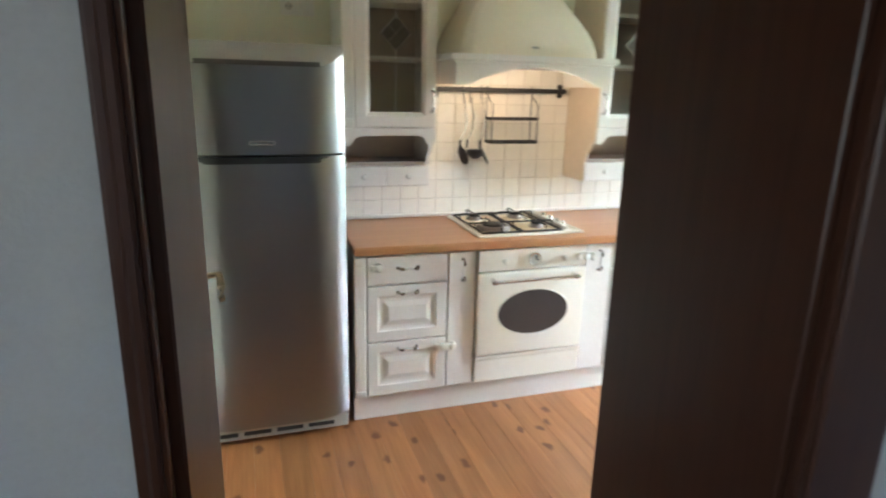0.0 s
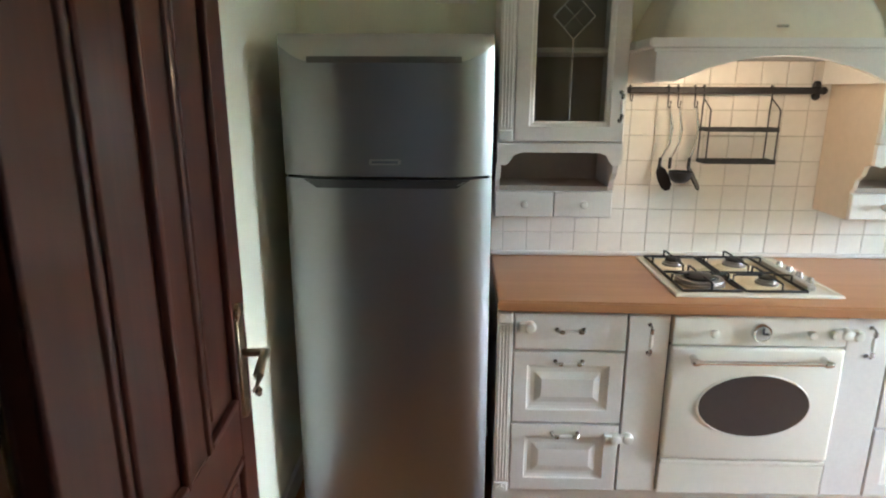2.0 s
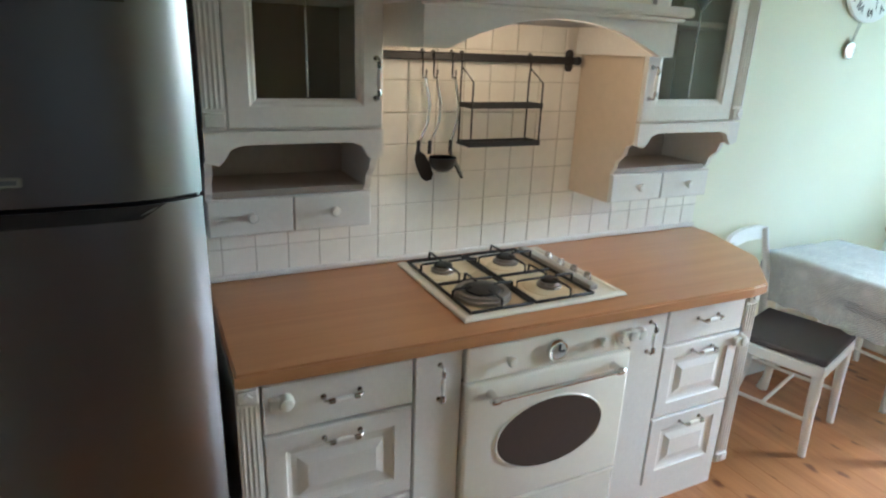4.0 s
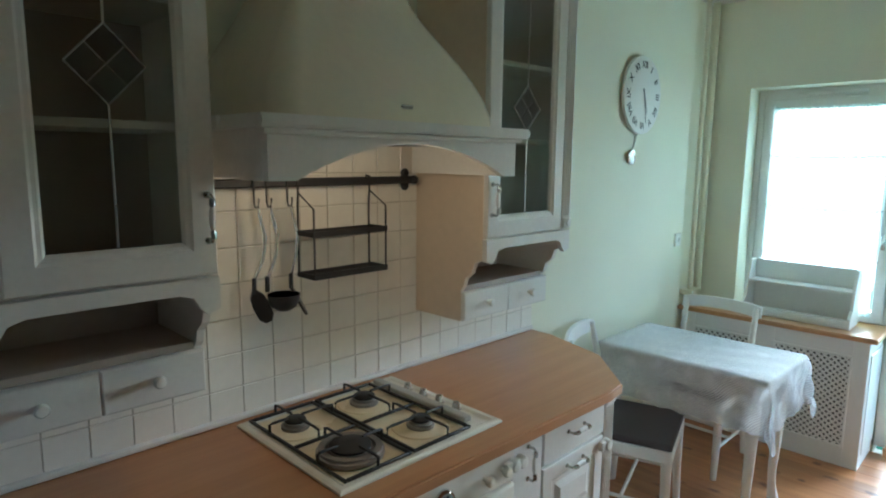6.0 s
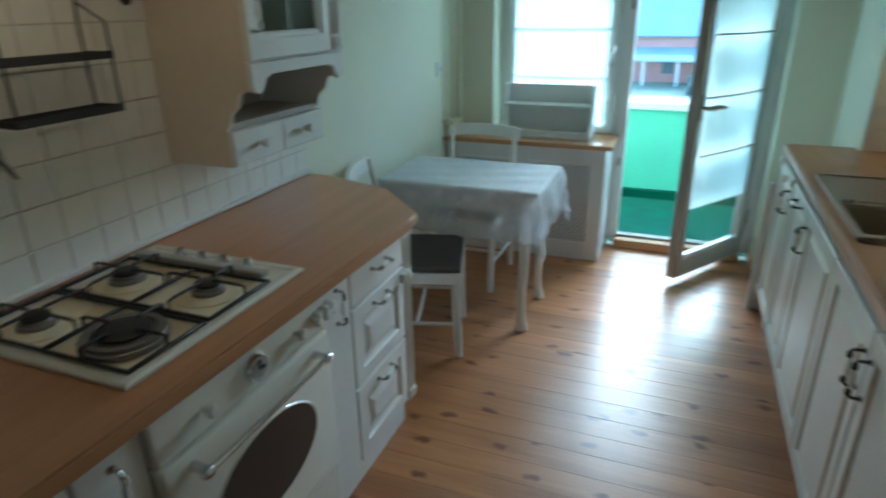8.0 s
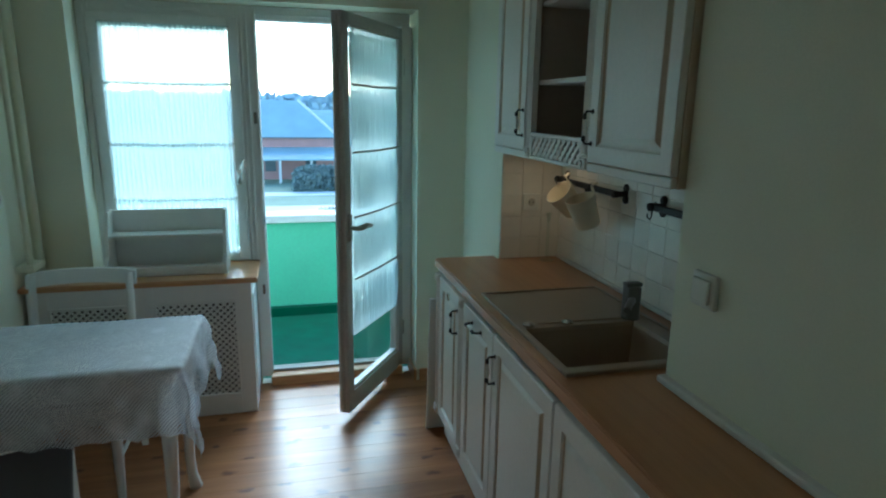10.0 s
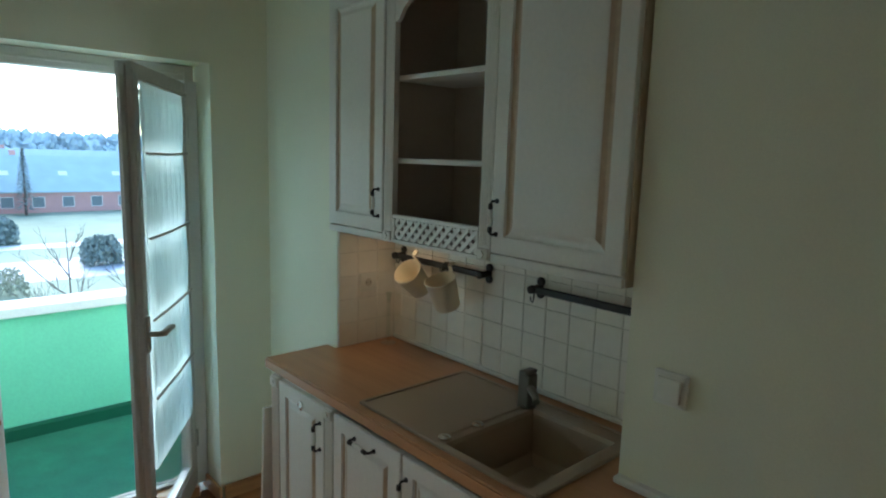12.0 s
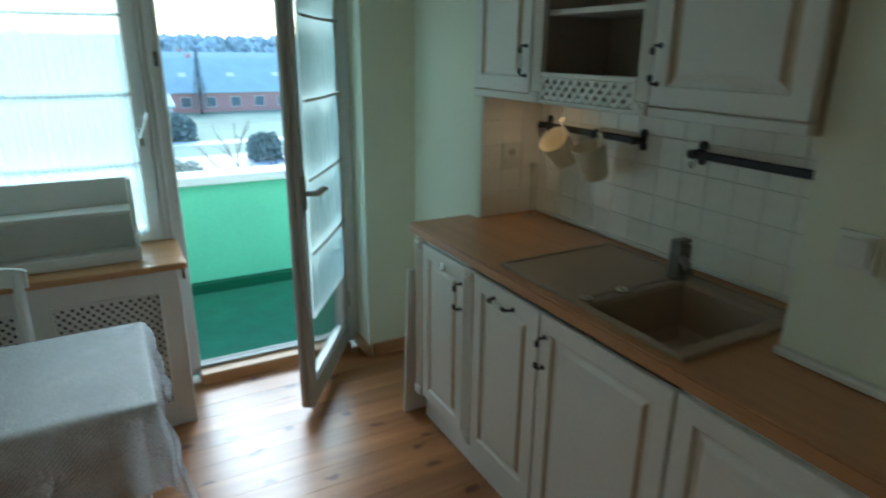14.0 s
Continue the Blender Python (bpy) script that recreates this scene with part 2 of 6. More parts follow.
M_COUNTER = wood("beech_laminate", (0.44, 0.208, 0.09), (0.53, 0.262, 0.12), 0.33, 'X', 22, 26, worn=0.02)
M_SILL = wood("sill_wood", (0.44, 0.22, 0.09), (0.60, 0.33, 0.15), 0.3, 'Y', 22, 26, worn=0.02)
M_PLANK = wood("varnished_pine", (0.285, 0.107, 0.034), (0.465, 0.207, 0.078), 0.36, 'Y', 16, 14, per_piece=0.16, coat=0.3, knots=True)
M_PLANK.node_tree.nodes["Principled BSDF"].inputs["Coat Roughness"].default_value = 0.27
M_MAHOG = wood("dark_mahogany", (0.048, 0.0125, 0.008), (0.088, 0.024, 0.014), 0.33, 'Z', 18, 20, coat=0.2, worn=0.012)
# darker, duller copy of the mahogany, with the doorway's shade in its colour
M_JAMB = wood("shaded_mahogany", (0.032, 0.0125, 0.0075), (0.052, 0.0205, 0.012), 0.34, 'Z', 18, 20, coat=0.0, worn=0.012)
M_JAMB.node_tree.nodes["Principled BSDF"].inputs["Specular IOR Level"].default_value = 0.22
M_STEEL = mat("brushed_steel", (0.27, 0.27, 0.272), 0.32, metal=1.0, vary=0.02, rough_vary=0.005)
M_STEELTOP = mat("silver_plastic", (0.40, 0.385, 0.345), 0.42, metal=0.0, vary=0.02)
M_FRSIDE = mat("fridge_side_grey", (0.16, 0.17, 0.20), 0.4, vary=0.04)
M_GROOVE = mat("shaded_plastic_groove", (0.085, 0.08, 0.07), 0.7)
M_CHROME = mat("chrome", (0.75, 0.74, 0.72), 0.16, metal=1.0, vary=0.04)
M_BRASS = mat("aged_brass", (0.44, 0.37, 0.26), 0.3, metal=1.0, vary=0.15)
M_IRON = mat("black_iron", (0.022, 0.021, 0.022), 0.5, vary=0.2, bump=0.1, scale=150)
M_CAST = mat("cast_iron_grate", (0.018, 0.017, 0.016), 0.55, vary=0.2, bump=0.15, scale=200)
M_BURN = mat("burner_metal", (0.30, 0.27, 0.245), 0.45, metal=0.7, vary=0.2)
M_CERAM = mat("white_ceramic", (0.82, 0.80, 0.75), 0.18, vary=0.02)
M_PLASTIC = mat("white_plastic", (0.78, 0.77, 0.70), 0.35, vary=0.02)
M_BLACKPL = mat("black_nylon", (0.02, 0.02, 0.022), 0.4, vary=0.1)
# near-black for gaps and slots, and for the radiator lattice's painted shade
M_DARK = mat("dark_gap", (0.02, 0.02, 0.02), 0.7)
M_OVGLASS = mat("oven_glass", (0.055, 0.048, 0.045), 0.08, vary=0.05, rough_vary=0.02)
M_WINFRAME = mat("window_frame_paint", (0.72, 0.71, 0.68), 0.4, bump=0.08, scale=60, vary=0.06)
# greyer and more mottled than the window frame paint
M_LEAF = mat("greyish_white_frame", (0.52, 0.50, 0.48), 0.45, bump=0.12, scale=60, vary=0.14)
M_CHAIR = mat("chair_paint", (0.80, 0.79, 0.76), 0.4, vary=0.03, bump=0.05)
M_SEAT = mat("grey_seat_fabric", (0.10, 0.085, 0.085), 0.9, bump=0.5, scale=350, vary=0.1)
M_GREEN = mat("green_balcony_paint", (0.22, 0.66, 0.43), 0.7, bump=0.3, scale=60, vary=0.08)
M_CARPET = mat("green_carpet", (0.045, 0.19, 0.105), 0.95, bump=0.9, scale=180, vary=0.3, big=7)
M_CARPETD = mat("dark_green_carpet", (0.008, 0.10, 0.05), 0.95, bump=0.5, scale=260, vary=0.2)
M_CONC = mat("white_coping", (0.80, 0.80, 0.78), 0.7, bump=0.2, scale=60, vary=0.06)
M_SINK = mat("composite_sink", (0.37, 0.265, 0.185), 0.42, bump=0.12, scale=350, vary=0.10, rough_vary=0.02)
M_TAP = mat("taupe_tap", (0.16, 0.145, 0.13), 0.32, vary=0.06)
M_PATINA = mat("brown_patina", (0.50, 0.38, 0.27), 0.5, vary=0.15)
M_CUP = mat("cream_plastic", (0.78, 0.70, 0.54), 0.4, vary=0.03)
M_PIPE = mat("painted_pipe", (0.70, 0.66, 0.50), 0.4, vary=0.05)
M_WHITE = mat("clock_face", (0.84, 0.83, 0.80), 0.5, vary=0.02)
M_INK = mat("black_ink", (0.03, 0.03, 0.035), 0.6)
M_LEAD = mat("dull_lead", (0.50, 0.49, 0.47), 0.28, metal=0.9)
M_GLAZE = mat("dark_glaze", (0.02, 0.022, 0.028), 0.15)
M_PLASTICD = mat("shaded_plastic", (0.55, 0.52, 0.45), 0.4)
M_GLASS = glass_mat("window_glass")
M_SMOKE = glass_mat("cabinet_glass", (0.86, 0.86, 0.83), 0.04)
M_BEVELGL = glass_mat("bevelled_glass", (0.7, 0.73, 0.78), 0.12)
M_SHEER = sheer_mat("sheer_curtain", (0.76, 0.87, 0.87), 0.12)
M_LACE = sheer_mat("lace_cloth", (0.74, 0.76, 0.79), 0.3, lace=True)

# ---- mesh helpers ----


def part(name, bm, material, parent=None, label="", smooth=None):
    me = bpy.data.meshes.new(name)
    bm.normal_update()
    bm.to_mesh(me)
    bm.free()
    me.materials.append(material)
    if smooth is not None:
        for p in me.polygons:
            p.use_smooth = True
        me.set_sharp_from_angle(angle=radians(smooth))
    ob = new(name, me)
    if parent is not None:
        ob.parent = parent
    if label:
        tagged(ob, label)
    return ob


def thing(name, label, category, m=None, group="", kind=""):
    ob = new(name)
    ob.empty_display_size = 0.1
    if m is not None:
        ob.matrix_world = m
    return tagged(ob, label, category, group, kind)


def box(bm, x0, x1, y0, y1, z0, z1, bev=0.0, seg=1):
    x0, x1, y0, y1, z0, z1 = min(x0, x1), max(x0, x1), min(y0, y1), max(y0, y1), min(z0, z1), max(z0, z1)
    m = Matrix.Translation(((x0 + x1) / 2, (y0 + y1) / 2, (z0 + z1) / 2)) @ Matrix.Diagonal((x1 - x0, y1 - y0, z1 - z0, 1))
    vs = bmesh.ops.create_cube(bm, size=1, matrix=m)["verts"]
    if bev:
        es = list({e for v in vs for e in v.link_edges})
        bmesh.ops.bevel(bm, geom=es, offset=bev, segments=seg, affect='EDGES', profile=0.6)
    return bm


def boxes(*rows, bev=0.0, seg=1):
    bm = bmesh.new()
    for r in rows:
        box(bm, *r, bev=bev, seg=seg)
    return bm


def tube(bm, pts, r, seg=8, cap=True):
    """A round bar along a line of points; r is a number or one for each point."""
    pts = [Vector(p) for p in pts]
    rs = r if isinstance(r, (list, tuple)) else [r] * len(pts)
    rings = []
    for i, p in enumerate(pts):
        d = (pts[min(i + 1, len(pts) - 1)] - pts[max(i - 1, 0)]).normalized()
        a = d.cross(Vector((0, 0, 1)) if abs(d.z) < 0.9 else Vector((1, 0, 0))).normalized()
        c = d.cross(a)
        rings.append([bm.verts.new(p + (a * math.cos(k * 2 * math.pi / seg) + c * math.sin(k * 2 * math.pi / seg)) * rs[i]) for k in range(seg)])
    for u, v in zip(rings, rings[1:]):
        for k in range(seg):
            bm.faces.new((u[k], u[(k + 1) % seg], v[(k + 1) % seg], v[k]))
    if cap:
        bm.faces.new(list(reversed(rings[0])))
        bm.faces.new(rings[-1])
    return bm


def lathe(bm, prof, origin, axis='Z', seg=20):
    """A turned shape: prof holds radius and height along the axis."""
    o = Vector(origin)
    rings = []
    for r, h in prof:
        ring = []
        for k in range(seg):
            a = 2 * math.pi * k / seg
            u, v = r * math.cos(a), r * math.sin(a)
            q = {'Z': (u, v, h), 'Y': (u, h, v), 'X': (h, u, v)}[axis]
            ring.append(bm.verts.new(o + Vector(q)))
        rings.append(ring)
    for u, v in zip(rings, rings[1:]):
        for k in range(seg):
            bm.faces.new((u[k], u[(k + 1) % seg], v[(k + 1) % seg], v[k]))
    for ring in (rings[0], rings[-1]):
        try:
            bm.faces.new(ring)
        except ValueError:
            pass
    bmesh.ops.recalc_face_normals(bm, faces=bm.faces)
    return bm


def prism(bm, pts, plane, d0, d1):
    """A flat outline in a plane ('xz', 'xy' or 'yz'), thickened from d0 to d1 along the third axis."""
    def put(a, b, d):
        return {'xz': (a, d, b), 'xy': (a, b, d), 'yz': (d, a, b)}[plane]
    lo = [bm.verts.new(put(a, b, d0)) for a, b in pts]
    hi = [bm.verts.new(put(a, b, d1)) for a, b in pts]
    n = len(pts)
    f = [bm.faces.new(lo), bm.faces.new(hi)]
    for k in range(n):
        f.append(bm.faces.new((lo[k], lo[(k + 1) % n], hi[(k + 1) % n], hi[k])))
    bmesh.ops.recalc_face_normals(bm, faces=f)
    return bm


def loops(bm, x0, x1, z0, z1, yf, steps, fill=True):
    """A moulded front facing -y: rectangles set in by the first number and back by the second."""
    rings = []
    for i, d in steps:
        rings.append([bm.verts.new((a, yf + d, b)) for a, b in ((x0 + i, z0 + i), (x1 - i, z0 + i), (x1 - i, z1 - i), (x0 + i, z1 - i))])
    fs = []
    for u, v in zip(rings, rings[1:]):
        for k in range(4):
            fs.append(bm.faces.new((u[k], u[(k + 1) % 4], v[(k + 1) % 4], v[k])))
    fs.append(bm.faces.new(list(reversed(rings[0]))))
    if fill:
        fs.append(bm.faces.new(rings[-1]))
    bmesh.ops.recalc_face_normals(bm, faces=fs)
    return bm


RAISED = [(0, 0.02), (0, 0.003), (0.003, 0), (0.05, 0), (0.054, 0.005), (0.064, 0.008), (0.078, 0.008), (0.1, 0.001), (0.103, 0)]
RAISED_FLAT = [(0, 0.02), (0, 0.003), (0.003, 0), (0.052, 0), (0.056, 0.006), (0.062, 0.0085), (0.07, 0.0085), (0.084, 0.002), (0.088, 0.001)]
PLAIN = [(0, 0.02), (0, 0.004), (0.004, 0), (0.02, 0)]


def bow_handle(parent, x, y, z, vertical=False, size=0.1, metal=None):
    """Bow handle with chrome feet and a ceramic grip, on a front facing -y."""
    h = size / 2
    line = [(-h, 0), (-h, -0.022), (-h * 0.8, -0.03), (-h * 0.35, -0.026), (0, -0.025), (h * 0.35, -0.026), (h * 0.8, -0.03), (h, -0.022), (h, 0)]
    def at(s, d):
        return (x, y + d, z + s) if vertical else (x + s, y + d, z)
    bm = tube(bmesh.new(), [at(s, d) for s, d in line], 0.0042, 6)
    for s in (-h, h):
        tube(bm, [at(s, -0.003), at(s, 0.001)], 0.008, 8)
        tube(bm, [at(s * 0.86, -0.029), at(s * 0.55, -0.029)], 0.007, 8)
    hd = part("handle", bm, metal or M_HANDLE, parent, "dark chrome bow handle", smooth=40)
    part("handle_grip", tube(bmesh.new(), [at(-h * 0.5, -0.027), at(-h * 0.2, -0.0255), at(h * 0.2, -0.0255), at(h * 0.5, -0.027)], [0.005, 0.0075, 0.0075, 0.005], 8), M_CERAM, parent, "white ceramic grip", smooth=50)
    return hd


def knob(parent, x, y, z, r=0.014, material=None, name="knob"):
    bm = lathe(bmesh.new(), [(r * 0.45, 0), (r * 0.4, -r * 0.7), (r * 0.85, -r), (r, -r * 1.5), (r * 0.75, -r * 1.95), (r * 0.2, -r * 2.05)], (x, y, z), 'Y', 14)
    return part(name, bm, material or M_CERAM, parent, smooth=50)


def safety_latch(parent, x, y, z):
    bm = boxes((x - 0.026, x + 0.004, y - 0.02, y, z - 0.017, z + 0.017), bev=0.006, seg=2)
    lathe(bm, [(0.021, 0), (0.021, -0.014), (0.016, -0.026), (0.005, -0.029)], (x + 0.014, y, z), 'Y', 16)
    return part("safety_latch", bm, M_PLASTIC, parent, "white plastic child safety latch", smooth=40)


def pilaster(parent, x0, x1, z0, z1, yf, name="pilaster"):
    """Fluted post between square blocks, facing -y."""
    bm = boxes((x0, x1, yf + 0.004, yf + 0.03, z0, z1), bev=0.002)
    n = 4
    w = (x1 - x0 - 0.008) / n
    for k in range(n):
        c = x0 + 0.004 + w * (k + 0.5)
        tube(bm, [(c, yf + 0.006, z0 + 0.05), (c, yf + 0.006, z1 - 0.05)], w * 0.42, 8)
    for a in (z0 + 0.004, z1 - 0.04):
        box(bm, x0 + 0.003, x1 - 0.003, yf - 0.004, yf + 0.01, a, a + 0.036, 0.003)
        c = (x0 + x1) / 2
        prism(bm, [(c - 0.012, a + 0.018), (c, a + 0.006), (c + 0.012, a + 0.018), (c, a + 0.03)], 'xz', yf - 0.009, yf - 0.003)
    return part(name, bm, M_CAB, parent, "fluted post with square blocks", smooth=40)


def lattice(x0, x1, z0, z1, y0, y1, step, width):
    """Crossed diagonal strips inside a rectangle."""
    bm = bmesh.new()
    for sgn in (1, -1):
        c = (x0 - z1 if sgn > 0 else x0 + z0)
        end = (x1 - z0 if sgn > 0 else x1 + z1)
        yy0, yy1 = (y0, (y0 + y1) / 2) if sgn > 0 else ((y0 + y1) / 2 + 0.0002, y1)
        c += step / 2
        while c < end:
            if sgn > 0:
                a, b = max(x0, c + z0), min(x1, c + z1)
                p, q = (a, a - c), (b, b - c)
            else:
                a, b = max(x0, c - z1), min(x1, c - z0)
                p, q = (a, c - a), (b, c - b)
            if b - a > 0.004:
                d = Vector((q[0] - p[0], q[1] - p[1])).normalized()
                n = Vector((-d.y, d.x)) * width / 2
                prism(bm, [(p[0] - n.x, p[1] - n.y), (q[0] - n.x, q[1] - n.y), (q[0] + n.x, q[1] + n.y), (p[0] + n.x, p[1] + n.y)], 'xz', yy0, yy1)
            c += step
    return bm


# ---- structure ----
XW, XE = -0.81, 3.90
YN, YS, YS2 = 0.0, -2.20, -2.56
ZC = 2.65
T = 0.45


def setting(name, bm, material, label, category="wall"):
    return tagged(part(name, bm, material), label, category, kind="structure")


setting("wall_north", boxes((XW - 0.2, 4.35, 0.0, 0.25, -0.1, ZC)), M_WALL, "pale yellow-green painted kitchen wall", "wall")
setting("wall_west", boxes((XW - 0.2, XW, YS - T, 0.0, -0.1, ZC)), M_WALL, "pale yellow-green painted wall beside the fridge", "wall")
# south wall with the doorway, the sink recess and the corner pillar
DX0, DX1, DZ = -0.54, 0.316, 2.08
setting("wall_south", boxes((XW - 0.8, DX0, YS - T, YS, -0.1, ZC), (DX1, 0.60, YS - T, YS, -0.1, ZC), (0.60, 1.875, YS - T, -2.238, -0.1, ZC), (DX0, DX1, YS - T, YS, DZ, ZC),
                            (1.875, 3.272, YS - T, YS2, -0.1, ZC), (3.272, 4.35, YS - T, -2.245, -0.1, ZC)), M_WALL,
        "pale yellow-green painted wall with recess for the sink", "wall")
bm = prism(bmesh.new(), [(1.165, -2.2375), (0.93, -2.06), (0.80, -2.06), (0.601, -2.2), (0.601, -2.2375)], 'xy', -0.05, ZC - 0.001)
setting("wall_south_corner", bm, M_WALL, "pale yellow-green wall corner between doorway and worktop", "wall")
# east wall with the window and balcony door niche
NY0, NY1, NZ = -0.27, -1.965, 2.125
setting("wall_east", boxes((XE, 4.35, NY0, 0.0, -0.1, ZC), (XE, 4.35, -2.245, NY1, -0.1, ZC), (XE, 4.35, NY1, NY0, NZ, ZC),
                           (4.06, 4.35, -1.06, NY0, -0.1, 0.73)), M_WALL, "pale yellow-green painted wall round the window niche", "wall")
setting("ceiling", boxes((XW - 0.2, 4.35, -2.7, 0.25, ZC, ZC + 0.15)), M_CEIL, "plain white painted ceiling", "ceiling")
floor_ob = setting("floor", boxes((XW - 0.2, 4.2, YS - T - 0.02, 0.1, -0.1, -0.022)), M_GROUT, "varnished pine plank floor with dark knots", "floor")
# hall behind the doorway, with an assumed, unseen window opening in its side
setting("hall_floor", boxes((-1.7, 1.3, -5.6, YS - T - 0.02, -0.1, -0.002)), M_PLANK, "varnished pine floor of the hall", "floor")
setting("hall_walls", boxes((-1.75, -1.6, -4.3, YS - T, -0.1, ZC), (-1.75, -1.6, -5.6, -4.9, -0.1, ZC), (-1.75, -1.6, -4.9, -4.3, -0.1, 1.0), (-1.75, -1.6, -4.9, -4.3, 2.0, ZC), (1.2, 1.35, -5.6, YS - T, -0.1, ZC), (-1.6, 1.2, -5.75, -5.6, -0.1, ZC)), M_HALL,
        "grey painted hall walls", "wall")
setting("hall_ceiling", boxes((-1.75, 1.35, -5.75, -2.7, ZC, ZC + 0.15)), M_CEIL, "plain white hall ceiling", "ceiling")
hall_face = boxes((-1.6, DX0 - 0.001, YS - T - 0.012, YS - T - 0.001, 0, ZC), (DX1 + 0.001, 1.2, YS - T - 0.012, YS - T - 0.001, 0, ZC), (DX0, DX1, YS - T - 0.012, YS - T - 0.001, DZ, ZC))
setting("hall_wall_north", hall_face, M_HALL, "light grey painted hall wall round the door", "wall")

# dark wooden door lining and trims
frame_d = thing("door_frame", "dark mahogany door lining with moulded trims", "door frame", kind="structure")
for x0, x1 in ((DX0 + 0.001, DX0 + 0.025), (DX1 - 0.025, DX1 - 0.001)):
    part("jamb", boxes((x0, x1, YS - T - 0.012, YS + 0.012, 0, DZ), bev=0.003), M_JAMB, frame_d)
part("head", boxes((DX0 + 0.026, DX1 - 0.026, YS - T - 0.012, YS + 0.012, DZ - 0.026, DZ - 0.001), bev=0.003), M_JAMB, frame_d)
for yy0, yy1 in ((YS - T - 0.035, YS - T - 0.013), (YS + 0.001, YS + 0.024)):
    # the wide right trim also stands in for the dark hall wall
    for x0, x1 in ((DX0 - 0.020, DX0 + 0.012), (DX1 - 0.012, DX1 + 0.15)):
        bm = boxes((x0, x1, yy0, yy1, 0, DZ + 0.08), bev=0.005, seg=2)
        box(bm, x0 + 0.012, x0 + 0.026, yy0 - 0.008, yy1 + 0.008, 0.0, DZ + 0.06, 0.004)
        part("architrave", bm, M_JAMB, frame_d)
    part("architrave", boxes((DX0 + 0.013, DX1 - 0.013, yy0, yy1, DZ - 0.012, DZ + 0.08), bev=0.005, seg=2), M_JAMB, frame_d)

# dark filler added where only the shaded rebate gap would show
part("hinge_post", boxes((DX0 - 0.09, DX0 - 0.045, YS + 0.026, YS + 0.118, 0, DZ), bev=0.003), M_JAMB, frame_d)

# baseboards
bb = boxes((XW, XW + 0.02, YS, 0, 0, 0.09), (1.88, XE - 0.001, -0.018, -0.001, 0, 0.08), bev=0.004)
setting("baseboard", bb, M_WINFRAME, "white painted baseboard", "baseboard")
setting("baseboard_east", boxes((XE - 0.018, XE - 0.001, -2.243, NY1 - 0.018, 0, 0.075), (XE - 0.018, 4.1, NY1 - 0.001, NY1 + 0.016, 0, 0.075), (3.30, XE - 0.02, -2.244, -2.227, 0, 0.075), bev=0.004),
        M_SILL, "brown wooden baseboard at the window pillar", "baseboard")

# ---- kitchen door leaf, standing open ----


def kitchen_door():
    x0, w, h, t = 0.085, 0.772, 2.03, 0.042
    cols, rows = ((0.207, 0.402), (0.488, 0.682)), ((0.22, 0.845), (0.965, 1.90))
    th = thing("door_1", "dark mahogany panelled door standing open into the kitchen", "door", pose(DX0 - 0.02, YS + 0.04, 0.01, 0, 0, 94.2), kind="structure")
    part("slab", boxes((x0, w, -t / 2 + 0.009, t / 2 - 0.009, 0, h)), M_MAHOG, th)
    for s in (-1, 1):
        y0, y1 = (s * (t / 2 - 0.009), s * t / 2)
        for xa, xb in ((x0, cols[0][0]), (cols[1][1], w)):
            part("stile", boxes((xa, xb, y0, y1, 0, h), bev=0.003), M_MAHOG, th)
        for za, zb in ((0, rows[0][0]), (rows[0][1], rows[1][0]), (rows[1][1], h)):
            part("cross_rail", boxes((cols[0][0], cols[1][1], y0, y1, za, zb), bev=0.003), M_MAHOG, th)
        for za, zb in rows:
            part("muntin", boxes((cols[0][1], cols[1][0], y0, y1, za, zb), bev=0.003), M_MAHOG, th)
            for xa, xb in cols:
                bm = bmesh.new()
                for q in ((xa, xa + 0.016, za, zb), (xb - 0.016, xb, za, zb), (xa + 0.016, xb - 0.016, za, za + 0.016), (xa + 0.016, xb - 0.016, zb - 0.016, zb)):
                    box(bm, q[0], q[1], y0, y1 + s * 0.006, q[2], q[3], 0.005, 2)
                box(bm, xa + 0.04, xb - 0.04, y0, y1 - s * 0.001, za + 0.04, zb - 0.04, 0.005)
                part("raised_panel", bm, M_MAHOG, th, "raised panel with rounded moulding")
        yo = s * t / 2
        bm = boxes((w - 0.075, w - 0.035, yo, yo + s * 0.006, 0.925, 1.16), bev=0.002)
        for zz in (0.935, 1.045, 1.15):
            lathe(bm, [(0.022, 0), (0.02, s * 0.008), (0.008, s * 0.011)], (w - 0.055, yo, zz), 'Y', 12)
        part("handle_plate", bm, M_BRASS, th, "ornate aged brass plate", smooth=40)
        bm = tube(bmesh.new(), [(w - 0.055, yo, 1.06), (w - 0.055, yo + s * 0.045, 1.062), (w - 0.063, yo + s * 0.056, 1.064), (w - 0.10, yo + s * 0.058, 1.066), (w - 0.14, yo + s * 0.058, 1.05), (w - 0.155, yo + s * 0.058, 1.025), (w - 0.142, yo + s * 0.058, 1.012)],
                  [0.009, 0.009, 0.011, 0.009, 0.011, 0.010, 0.006], 10)
        part("door_handle", bm, M_BRASS, th, "curved aged brass lever", smooth=50)
    return th


kitchen_door()

# ---- window and balcony door ----
WX0, WX1 = 4.06, 4.13


